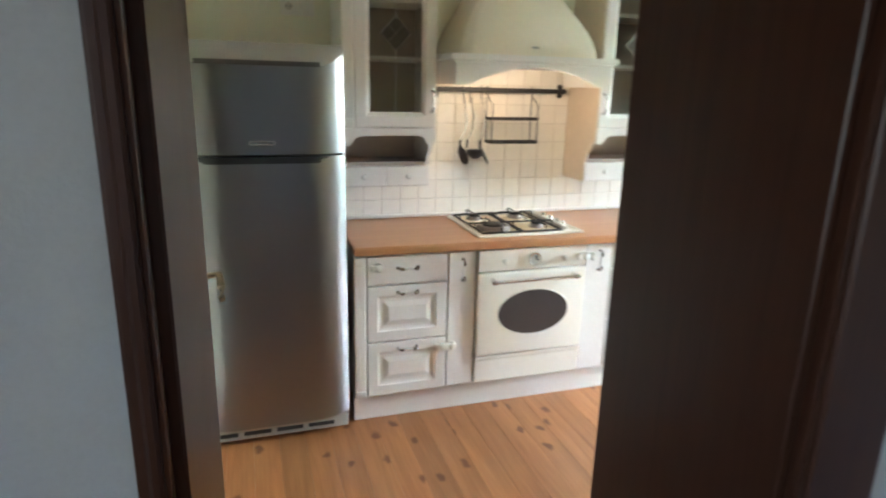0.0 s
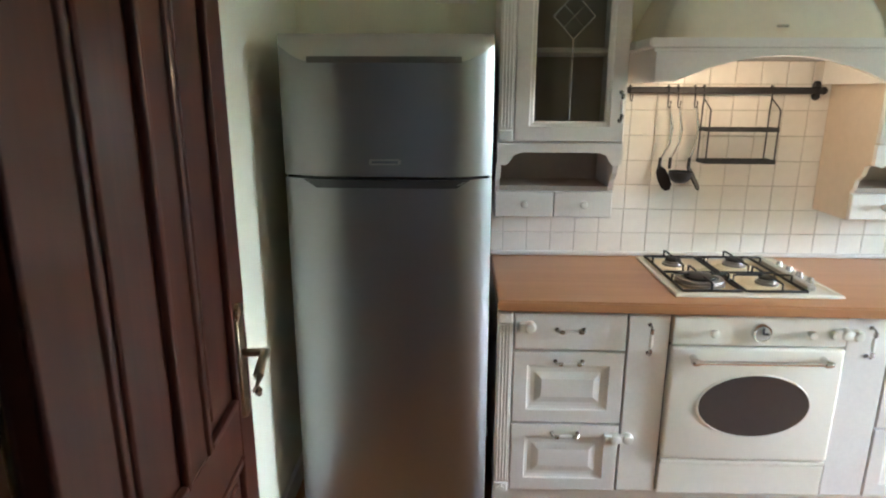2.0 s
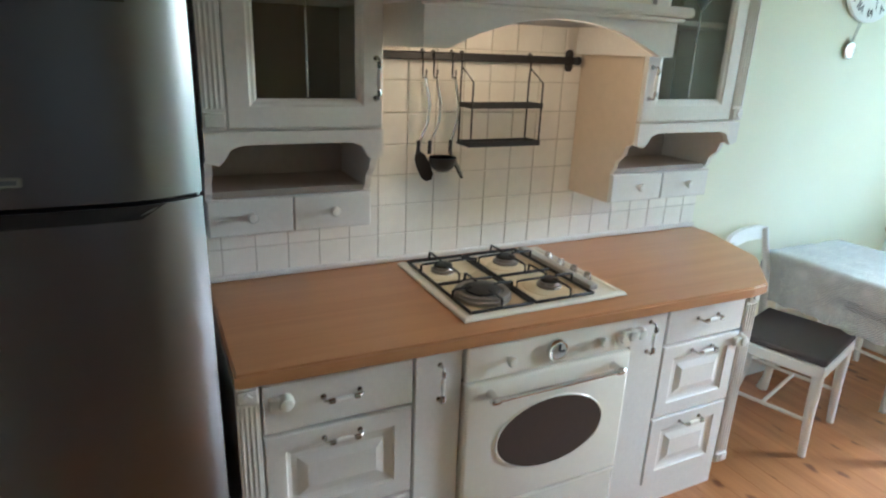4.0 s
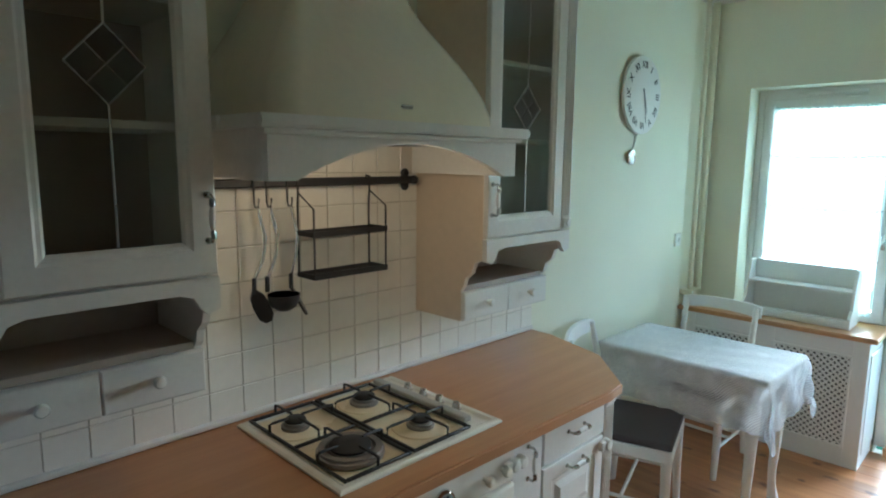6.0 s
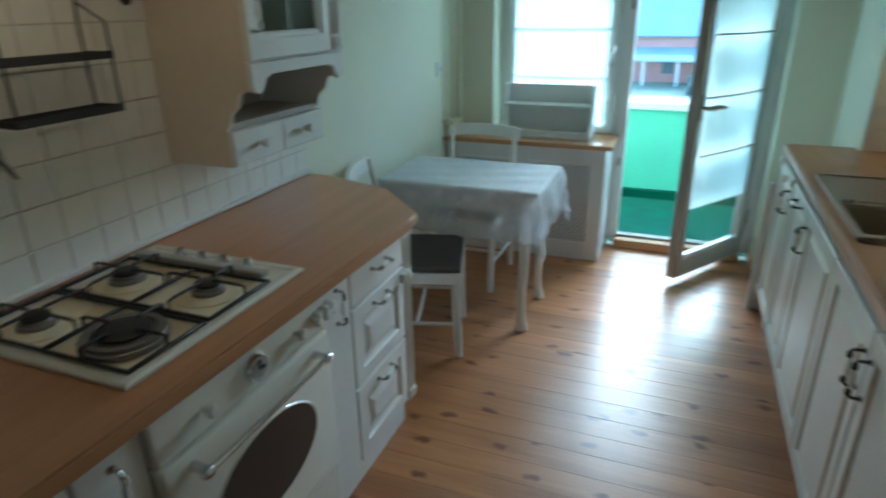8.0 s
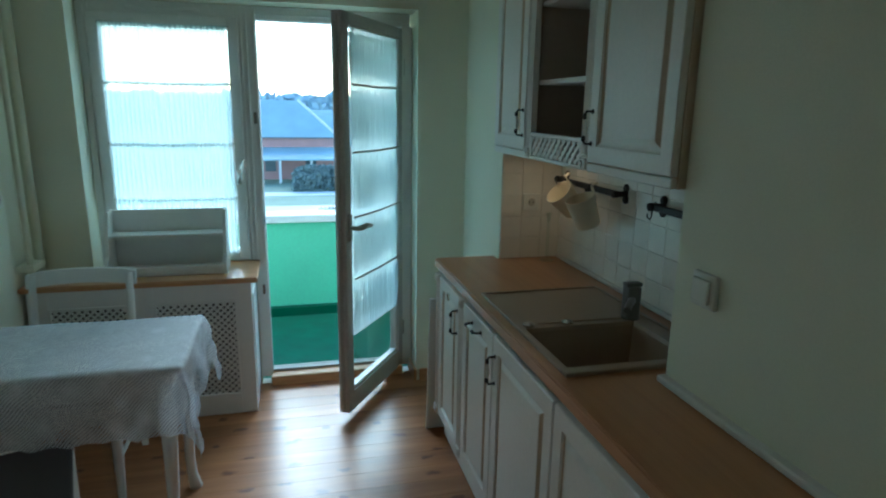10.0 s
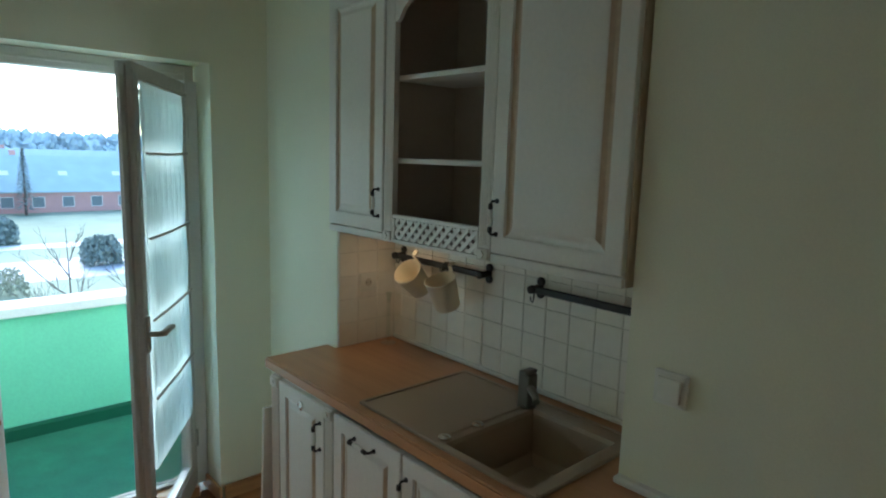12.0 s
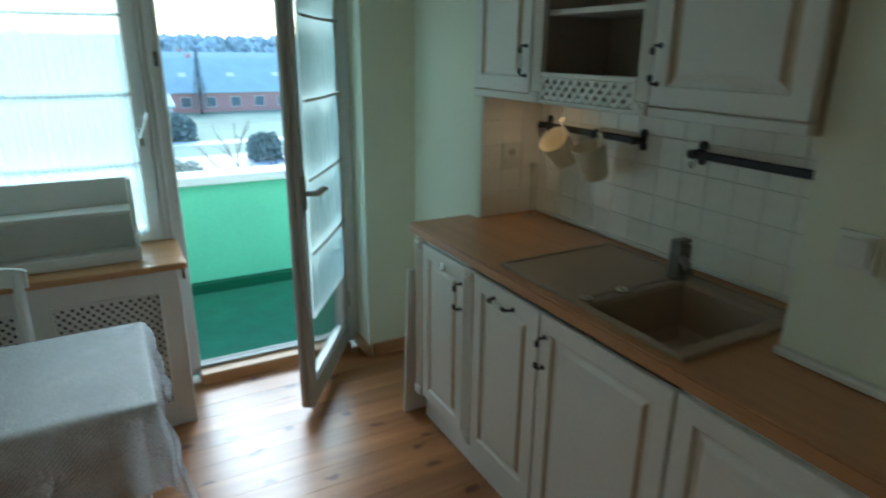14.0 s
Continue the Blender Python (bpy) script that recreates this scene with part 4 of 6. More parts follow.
def hob():
    x0, x1, y0, y1, z = 0.624, 1.207, -0.565, -0.055, 0.9065
    th = thing("gas_hob", "cream enamel four-burner gas hob with black grates", "hob")
    bm = loops(bmesh.new(), x0, x1, -y1, -y0, 0, [(0, 0.0), (0, -0.006), (0.006, -0.011), (0.02, -0.011), (0.028, -0.006)])
    for v in bm.verts:
        v.co = Vector((v.co.x, -v.co.z, z - v.co.y))
    bmesh.ops.recalc_face_normals(bm, faces=bm.faces)
    part("hob_plate", bm, M_ENAMEL, th, "cream enamel plate with raised rim")
    part("hob_well", boxes((x0 + 0.03, x1 - 0.115, y0 + 0.03, y1 - 0.03, z + 0.003, z + 0.0068), bev=0.001), M_CREAM, th, "cream enamel well under the grates")
    zt = z + 0.007
    spots = [(0.735, -0.19, 0.034, "small"), (0.985, -0.185, 0.038, "medium"), (0.755, -0.425, 0.062, "wok"), (1.0, -0.43, 0.034, "small")]
    for i, (bx, by, r, kind) in enumerate(spots):
        part("burner_well", lathe(bmesh.new(), [(0.085, 0), (0.082, 0.003), (0.06, 0.004)], (bx, by, zt), 'Z', 24), M_CREAM, th, smooth=40)
        b = part("burner", lathe(bmesh.new(), [(r * 1.2, 0.004), (r * 1.2, 0.012), (r, 0.014), (r * 0.95, 0.022), (r * 0.6, 0.023)], (bx, by, zt), 'Z', 20), M_BURN, th, smooth=40)
        part("burner_cap", lathe(bmesh.new(), [(r * 0.9, 0.0235), (r * 0.9, 0.029), (r * 0.8, 0.032), (r * 0.25, 0.033)], (bx, by, zt), 'Z', 20), M_CAST, b, smooth=40)
        if kind == "wok":
            part("burner_crown", lathe(bmesh.new(), [(r * 1.38, 0.0185), (r * 1.36, 0.024), (r * 1.08, 0.024), (r * 1.06, 0.0185)], (bx, by, zt), 'Z', 28), M_BURN, b, smooth=40)
            part("burner_ring", lathe(bmesh.new(), [(r * 1.45, 0.004), (r * 1.45, 0.014), (r * 1.3, 0.018), (r * 1.26, 0.01)], (bx, by, zt), 'Z', 24), M_BURN, b, smooth=40)
    for gx0, gx1 in ((0.650, 0.865), (0.872, 1.092)):
        bm = bmesh.new()
        zz, w = z + 0.03, 0.005
        zb = z + 0.012
        for gy0, gy1 in ((-0.545, -0.075),):
            for q in ((gx0, gx0 + 0.009, gy0, gy1), (gx1 - 0.009, gx1, gy0, gy1), (gx0 + 0.009, gx1 - 0.009, gy0, gy0 + 0.009), (gx0 + 0.009, gx1 - 0.009, gy1 - 0.009, gy1), (gx0 + 0.009, gx1 - 0.009, -0.314, -0.305)):
                box(bm, *q, zb, zb + 0.009, 0.002)
        for bx, by, r, kind in spots:
            if gx0 < bx < gx1:
                rr = r * 1.3
                for sx, sy, ex, ey in ((1, 0, gx1 - 0.004, by), (-1, 0, gx0 + 0.004, by), (0, 1, bx, -0.309 if by < -0.3 else -0.079), (0, -1, bx, -0.541 if by < -0.3 else -0.309)):
                    tube(bm, [(ex, ey, zb + 0.004), (ex, ey, zz + 0.012), (ex + (bx + sx * rr - ex) * 0.25, ey + (by + sy * rr - ey) * 0.25, zz + 0.014), (bx + sx * rr * 0.5, by + sy * rr * 0.5, zz + 0.014)], w * 0.8, 6)
        part("grate", bm, M_CAST, th, "black cast iron pan grate", smooth=40)
    part("control_strip", boxes((1.106, 1.138, -0.505, -0.075, zt, zt + 0.018), bev=0.006, seg=2), M_STEELTOP, th, "raised metal strip beside the grates")
    for k in range(4):
        yy = -0.19 - k * 0.075
        b = part("hob_knob", lathe(bmesh.new(), [(0.014, 0), (0.0135, 0.01), (0.0105, 0.023), (0.003, 0.025)], (1.165, yy, zt + 0.0005), 'Z', 14), M_KNOB, th, smooth=40)
        part("knob_collar", lathe(bmesh.new(), [(0.017, 0), (0.0165, 0.003), (0.0142, 0.003)], (1.165, yy, zt + 0.0002), 'Z', 14), M_CHROME, b)


hob()

# ---- cooker hood ----


def hood():
    th = thing("cooker_hood", "cream bell-shaped cooker hood with arched wooden mantel", "cooker hood")
    cx = 0.912
    prof = [(1.772, 0.365, 0.470), (1.80, 0.362, 0.468), (1.85, 0.348, 0.452), (1.90, 0.325, 0.428), (1.95, 0.296, 0.396), (2.0, 0.262, 0.36), (2.05, 0.228, 0.325), (2.1, 0.198, 0.295), (2.16, 0.172, 0.27), (2.24, 0.155, 0.255), (2.35, 0.148, 0.25), (ZC - 0.002, 0.148, 0.25)]
    bm, rings = bmesh.new(), []
    for z, w, d in prof:
        ring = [bm.verts.new((cx - w, -0.012, z))]
        rc = 0.06 * w / 0.36
        for (px, py, a0) in ((cx - w + rc, -d + rc, 180), (cx + w - rc, -d + rc, 270)):
            for k in range(6):
                a = radians(a0 + 90 * k / 5)
                ring.append(bm.verts.new((px + rc * math.cos(a), py + rc * math.sin(a), z)))
        ring.append(bm.verts.new((cx + w, -0.012, z)))
        rings.append(ring)
    for a, b in zip(rings, rings[1:]):
        for k in range(len(a) - 1):
            bm.faces.new((a[k], a[k + 1], b[k + 1], b[k]))
    bm.faces.new(rings[0])
    bm.faces.new(rings[-1])
    bmesh.ops.recalc_face_normals(bm, faces=bm.faces)
    part("bell", bm, M_HOOD, th, "cream enamel bell canopy", smooth=40)
    part("badge", boxes((cx - 0.02, cx + 0.02, -0.474, -0.467, 1.806, 1.816), bev=0.003), M_CHROME, th, "small metal badge")
    yv, zb = -0.50, 1.632
    bm = prism(bmesh.new(), [(0.47, -0.36), (0.47, -0.532), (1.352, -0.532), (1.352, -0.36), (1.356, -0.356), (1.356, -0.012), (0.464, -0.012), (0.464, -0.356)], 'xy', 1.742, 1.7705)
    bmesh.ops.bevel(bm, geom=[e for e in bm.edges if min(e.verts[0].co.y, e.verts[1].co.y) < -0.5], offset=0.006, segments=2, affect='EDGES')
    part("mantel_shelf", bm, M_CAB, th, "cream mantel shelf")
    part("cornice", boxes((0.489, 1.332, -0.514, yv - 0.001, 1.729, 1.7415), bev=0.004, seg=2), M_CAB, th)
    arch = [(0.503, 1.7415), (0.503, zb), (0.572, zb)]
    for k in range(25):
        u = k / 24
        arch.append((0.574 + 0.688 * u, zb + 0.002 + 0.083 * (1 - (2 * u - 1) ** 2)))
    arch += [(1.264, zb), (1.318, zb), (1.318, 1.7415)]
    part("arched_valance", prism(bmesh.new(), arch, 'xz', yv, yv + 0.022), M_CAB, th, "arched cream front board")
    for xx in (0.503, 1.296):
        part("side_board", boxes((xx, xx + 0.022, yv + 0.0225, -0.062, zb, 1.7415)), M_CAB, th)
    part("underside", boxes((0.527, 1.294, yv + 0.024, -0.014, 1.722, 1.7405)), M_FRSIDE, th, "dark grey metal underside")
    lamp = part("lamp_bezel", lathe(bmesh.new(), [(0.04, 0), (0.04, -0.0015), (0.034, -0.002), (0.031, -0.001)], (0.86, -0.43, 1.7215), 'Z', 24), M_CHROME, th, smooth=40)
    part("lamp_glass", lathe(bmesh.new(), [(0.0305, -0.0005), (0.03, -0.0012)], (0.86, -0.43, 1.7215), 'Z', 24), M_CERAM, lamp)


hood()

# ---- wall cabinets beside the hood ----


def wall_cabinet(x0, x1, post_left, label, star):
    """Glazed wall cabinet with an open niche and two small drawers below. Fronts face -y."""
    th = thing("wall_cabinet", label, "wall cabinet")
    ztop = 2.36
    yd, yl = -0.355, -0.24
    side = [(-0.012, 1.122), (yl, 1.122), (yl, 1.232), (yl - 0.012, 1.245), (yl - 0.02, 1.275), (yl - 0.05, 1.30), (yl - 0.062, 1.335), (yl - 0.09, 1.345), (yd + 0.02, 1.36), (yd + 0.02, ztop), (-0.012, ztop)]
    for xa, inner in ((x0, 0), (x1 - 0.018, 1)):
        part("side_panel", prism(bmesh.new(), side, 'yz', xa, xa + 0.018), M_BEIGE if star and not inner else M_CAB, th, "shaped side panel")
    part("back_panel", boxes((x0 + 0.0185, x1 - 0.0185, -0.018, -0.0125, 1.14, ztop - 0.01)), M_CABIN, th)
    for z in (1.236, 1.42, ztop - 0.018):
        part("board", boxes((x0 + 0.0185, x1 - 0.0185, (yl if z < 1.3 else yd + 0.022), -0.0185, z - 0.009, z + 0.009), bev=0.001), M_CABIN if z < 1.3 else M_CAB, th)
    part("bottom_board", boxes((x0 + 0.0185, x1 - 0.0185, yl + 0.002, -0.0185, 1.124, 1.14)), M_CAB, th)
    for z in (1.745, 2.005):
        part("shelf", boxes((x0 + 0.02, x1 - 0.02, -0.30, -0.02, z - 0.009, z + 0.009), bev=0.002), M_CAB, th)
    # small drawers
    mid = (x0 + x1) / 2
    for a, b in ((x0 + 0.001, mid - 0.001), (mid + 0.001, x1 - 0.001)):
        d = part("small_drawer", loops(bmesh.new(), a, b, 1.124, 1.226, yl - 0.018, PLAIN), M_CAB, th)
        knob(d, (a + b) / 2, yl - 0.018, 1.178, 0.015)
    # valance with scrolled ends
    v = [(x0, 1.418), (x0, 1.345), (x0 + 0.03, 1.335), (x0 + 0.045, 1.35), (x0 + 0.06, 1.375), (x0 + 0.09, 1.385), (x1 - 0.09, 1.385), (x1 - 0.06, 1.375), (x1 - 0.045, 1.35), (x1 - 0.03, 1.335), (x1, 1.345), (x1, 1.418)]
    part("valance", prism(bmesh.new(), v, 'xz', yd + 0.0, yd + 0.0195), M_CAB, th, "scrolled cream board")
    # glazed door
    px0, px1 = (x0, x0 + 0.055) if post_left else (x1 - 0.055, x1)
    pilaster(th, px0, px1, 1.425, ztop - 0.01, yd - 0.004)
    a, b = (x0 + 0.058, x1 - 0.002) if post_left else (x0 + 0.002, x1 - 0.058)
    z0, z1, f = 1.425, ztop - 0.012, 0.062
    bm = ring_frame(a, b, z0, z1, yd, [(0, 0.02), (0, 0.003), (0.003, 0), (f - 0.01, 0), (f - 0.004, 0.004), (f + 0.004, 0.006), (f + 0.01, 0.012), (f + 0.01, 0.02)])
    d = part("glass_door", bm, M_CAB, th, "cream framed glass door")
    g = part("pane", boxes((a + f + 0.008, b - f - 0.008, yd + 0.0145, yd + 0.018, z0 + f + 0.008, z1 - f - 0.008)), M_SMOKE, d, "dark glass pane")
    cx, cz, dw, dh = (a + b) / 2, 1.855, 0.072, 0.076
    yg = yd + 0.012
    bm = boxes((cx - 0.0022, cx + 0.0022, yd + 0.0105, yd + 0.0143, z0 + f + 0.012, cz - dh), (cx - 0.0022, cx + 0.0022, yd + 0.0105, yd + 0.0143, cz + dh, z1 - f - 0.012), bev=0.001)
    for sx, sz in ((1, 1), (1, -1), (-1, 1), (-1, -1)):
        tube(bm, [(cx, yg, cz + sz * dh), (cx + sx * dw, yg, cz)], 0.0022, 6)
        tube(bm, [(cx + sx * dw * 0.5, yg, cz + sz * dh * 0.5), (cx - sx * dw * 0.0, yg, cz)], 0.0014, 6)
    part("leading", bm, M_LEAD, d, "thin metal leading in a diamond")
    for sx, sz in ((1, 0), (-1, 0), (0, 1), (0, -1)):
        ox, oz = cx + sx * dw * 0.5, cz + sz * dh * 0.5
        rim = [(ox + dw * 0.46, oz), (ox, oz + dh * 0.46), (ox - dw * 0.46, oz), (ox, oz - dh * 0.46)]
        bm = bmesh.new()
        lo = [bm.verts.new((p, yd + 0.0135, q)) for p, q in rim]
        hi = [bm.verts.new((ox + (p - ox) * 0.55, yd + 0.0085, oz + (q - oz) * 0.55)) for p, q in rim]
        for k in range(4):
            bm.faces.new((lo[k], lo[(k + 1) % 4], hi[(k + 1) % 4], hi[k]))
        bm.faces.new(hi)
        part("bevelled_diamond", bm, M_BEVELGL, d, "bevelled glass diamond")
    bow_handle(d, (b - 0.02) if post_left else (a + 0.02), yd, 1.55, True, 0.1)
    return th


wall_cabinet(0.0, 0.456, True, "cream wall cabinet with dark glass door, niche and two small drawers", False)
wr = wall_cabinet(1.364, 1.845, False, "cream wall cabinet with leaded glass door, niche and two small drawers", True)

# small shelves with turned posts on the end of the wall cabinet
es = thing("corner_shelf", "cream quarter-round corner shelves beside the wall cabinet", "shelf")
for z in (1.422, 1.69, 1.975):
    pts = [(1.847, -0.03), (1.847, -0.335)] + [(1.847 + 0.1 * math.sin(radians(a)), -0.03 - 0.305 * math.cos(radians(a))) for a in range(10, 91, 16)]
    part("shelf", prism(bmesh.new(), pts, 'xy', z, z + 0.014), M_CAB, es)


def figurine(x, y, z):
    prof = [(0.02, 0), (0.024, 0.006), (0.02, 0.02), (0.027, 0.05), (0.024, 0.085), (0.013, 0.11), (0.016, 0.125), (0.012, 0.142), (0.003, 0.148)]
    tagged(part("figurine", lathe(bmesh.new(), prof, (x, y, z), 'Z', 16), M_GLAZE, smooth=60), "small dark glazed figurine on the corner shelf", "figurine", group="figurines on the corner shelf")


figurine(1.888, -0.27, 1.4365)
figurine(1.888, -0.27, 1.7045)

# ---- hanging rail, utensils and rack ----
RY, RZ = -0.052, 1.608


def rail(x0, x1, y, z, wall_y, label, facing=-1, ends=(True, True)):
    th = thing("utensil_rail", label, "rail")
    part("bar", boxes((x0, x1, y - 0.006, y + 0.006, z - 0.013, z + 0.013), bev=0.004), M_IRON, th)
    for xx, on in ((x0 + 0.012, ends[0]), (x1 - 0.012, ends[1])):
        if on:
            bm = lathe(bmesh.new(), [(0.017, 0), (0.017, facing * 0.006), (0.011, facing * 0.012)], (xx, wall_y, z + 0.022), 'Y', 12)
            lathe(bm, [(0.017, 0), (0.017, facing * 0.006), (0.011, facing * 0.012)], (xx, wall_y, z - 0.022), 'Y', 12)
            tube(bm, [(xx, wall_y, z), (xx, y, z)], 0.012, 10)
            lathe(bm, [(0.015, 0), (0.015, facing * 0.012), (0.006, facing * 0.018)], (xx, y + facing * 0.004, z), 'Y', 12)
            part("bracket", bm, M_IRON, th, "black iron wall bracket", smooth=40)
    return th


def s_hook(x, y, z, drop=0.055):
    th = tagged(part("hook", tube(bmesh.new(), [(x, y + 0.011, z + 0.006), (x, y + 0.009, z + 0.017), (x, y, z + 0.02), (x, y - 0.011, z + 0.014), (x, y - 0.011, z - drop), (x, y - 0.016, z - drop - 0.012), (x + 0.004, y - 0.026, z - drop - 0.012), (x + 0.004, y - 0.031, z - drop + 0.004), (x + 0.004, y - 0.031, z - drop + 0.014)], 0.0026, 6), M_IRON, smooth=60), "black iron hook hanging on the rail", "hook")
    return th


rail(0.50, 1.318, RY, RZ, -0.0095, "black iron utensil rail under the cooker hood", ends=(True, True))
s_hook(0.545, RY, RZ, 0.03)
s_hook(0.698, RY, RZ)
s_hook(0.737, RY, RZ)
s_hook(0.804, RY, RZ)


def utensil(x, kind, lean):
    y = RY - 0.022
    th = thing("kitchen_utensil", {"ladle": "soup ladle with steel handle and black nylon bowl", "spoon": "black nylon spoon with curved steel handle", "turner": "black nylon turner with curved steel handle"}[kind], "utensil")
    z1 = RZ - 0.062
    pts = [(x, y, z1), (x + 0.008, y, z1 - 0.04), (x + 0.016, y - 0.006, z1 - 0.09), (x + 0.010, y - 0.004, z1 - 0.15), (x - 0.004 + lean, y, z1 - 0.21)]
    bm = tube(bmesh.new(), pts, [0.004, 0.006, 0.0065, 0.0055, 0.0045], 8)
    part("steel_handle", bm, M_CHROME, th, smooth=60)
    bm = tube(bmesh.new(), [(x - 0.004 + lean, y, z1 - 0.205), (x - 0.006 + lean, y - 0.003, z1 - 0.25)], [0.0065, 0.007], 8)
    zb = z1 - 0.27
    if kind == "ladle":
        lathe(bm, [(0.047, 0.0), (0.0455, -0.016), (0.037, -0.036), (0.02, -0.048), (0.003, -0.05), (0.02, -0.045), (0.034, -0.034), (0.0425, -0.015), (0.0445, -0.001), (0.047, 0.0)], (x + 0.034 + lean, y - 0.024, zb + 0.012), 'Z', 20)
    else:
        w = 0.024 if kind == "spoon" else 0.03
        out = [(-0.006, 0.02), (-w * 0.8, 0.0), (-w, -0.03), (-w * 0.9, -0.07), (-w * 0.4, -0.088), (w * 0.4, -0.088), (w * 0.9, -0.07), (w, -0.03), (w * 0.8, 0.0), (0.006, 0.02)]
        b2 = prism(bmesh.new(), out, 'xz', -0.0035, 0.0035)
        turn, tilt = (62, -30) if kind == "turner" else (-25, -24)
        bmesh.ops.transform(b2, matrix=Matrix.Translation((x + lean, y - 0.004, zb + 0.012)) @ Matrix.Rotation(radians(tilt), 4, 'Y') @ Matrix.Rotation(radians(turn), 4, 'Z'), verts=b2.verts)
        me = bpy.data.meshes.new("tmp")
        b2.to_mesh(me)
        bm.from_mesh(me)
        b2.free()
        bpy.data.meshes.remove(me)
    part("nylon_head", bm, M_BLACKPL, th, "black nylon head", smooth=40)


utensil(0.702, "spoon", -0.014)
utensil(0.741, "ladle", -0.012)
utensil(0.808, "turner", -0.002)


def hanging_rack():
    x0, x1 = 0.834, 1.112
    th = thing("hanging_rack", "black wire rack with two narrow shelves hanging on the rail", "rack")
    yb, yf = RY - 0.008, RY - 0.095
    for i, xx in enumerate((x0 + 0.005, x1 - 0.005)):
        bm = bmesh.new()
        for yy in (yb, yf):
            tube(bm, [(xx, RY - 0.012, RZ + 0.018), (xx, RY - 0.012, RZ - 0.03), (xx, yy, RZ - 0.075), (xx, yy, 1.327)], 0.003, 6)
        tube(bm, [(xx, RY + 0.01, RZ + 0.004), (xx, RY + 0.004, RZ + 0.018), (xx, RY - 0.012, RZ + 0.016)], 0.003, 6)
        part("side_wire", bm, M_IRON, th, smooth=60)
    for z in (1.456, 1.330):
        bm = boxes((x0, x1, yf - 0.004, yf, z - 0.006, z + 0.012), (x0, x1, yb, yb + 0.003, z - 0.006, z + 0.008), (x0, x0 + 0.004, yf, yb, z - 0.006, z + 0.01), (x1 - 0.004, x1, yf, yb, z - 0.006, z + 0.01), bev=0.001)
        for k in range(5):
            yy = yf + (yb - yf) * (k + 1) / 6
            tube(bm, [(x0 + 0.002, yy, z - 0.003), (x1 - 0.002, yy, z - 0.003)], 0.0022, 6)
        part("rack_shelf", bm, M_IRON, th, "narrow black metal shelf")


hanging_rack()


def socket(x, z, wall_y, n, label, m=None):
    th = thing("power_socket", label, "socket", m)
    w = 0.082 * n
    part("plate", boxes((x - w / 2, x + w / 2, wall_y - 0.012, wall_y, z - 0.041, z + 0.041), bev=0.004, seg=2), M_PLASTIC, th)
    for k in range(n):
        cx = x - w / 2 + 0.041 + k * 0.082
        if k == 0:
            part("socket_well", lathe(bmesh.new(), [(0.028, -0.0125), (0.026, -0.015), (0.021, -0.0145), (0.019, -0.0128)], (cx, wall_y, z), 'Y', 20), M_PLASTIC, th, smooth=40)
            part("pin_hole", lathe(bmesh.new(), [(0.0185, -0.0128), (0.018, -0.0134)], (cx, wall_y, z), 'Y', 20), M_PLASTICD, th)
            for s in (-0.0095, 0.0095):
                part("contact", lathe(bmesh.new(), [(0.003, -0.0135), (0.0025, -0.014)], (cx + s, wall_y, z), 'Y', 8), M_DARK, th)
        else:
            part("rocker", boxes((cx - 0.026, cx + 0.026, wall_y - 0.017, wall_y - 0.0125, z - 0.026, z + 0.026), bev=0.003), M_PLASTIC, th)
    return th


socket(-0.16, 1.982, -0.001, 2, "double cream socket and switch plate above the fridge")
socket(3.60, 1.19, -0.001, 1, "cream wall socket beside the heating pipes")

# ---- wall clock ----


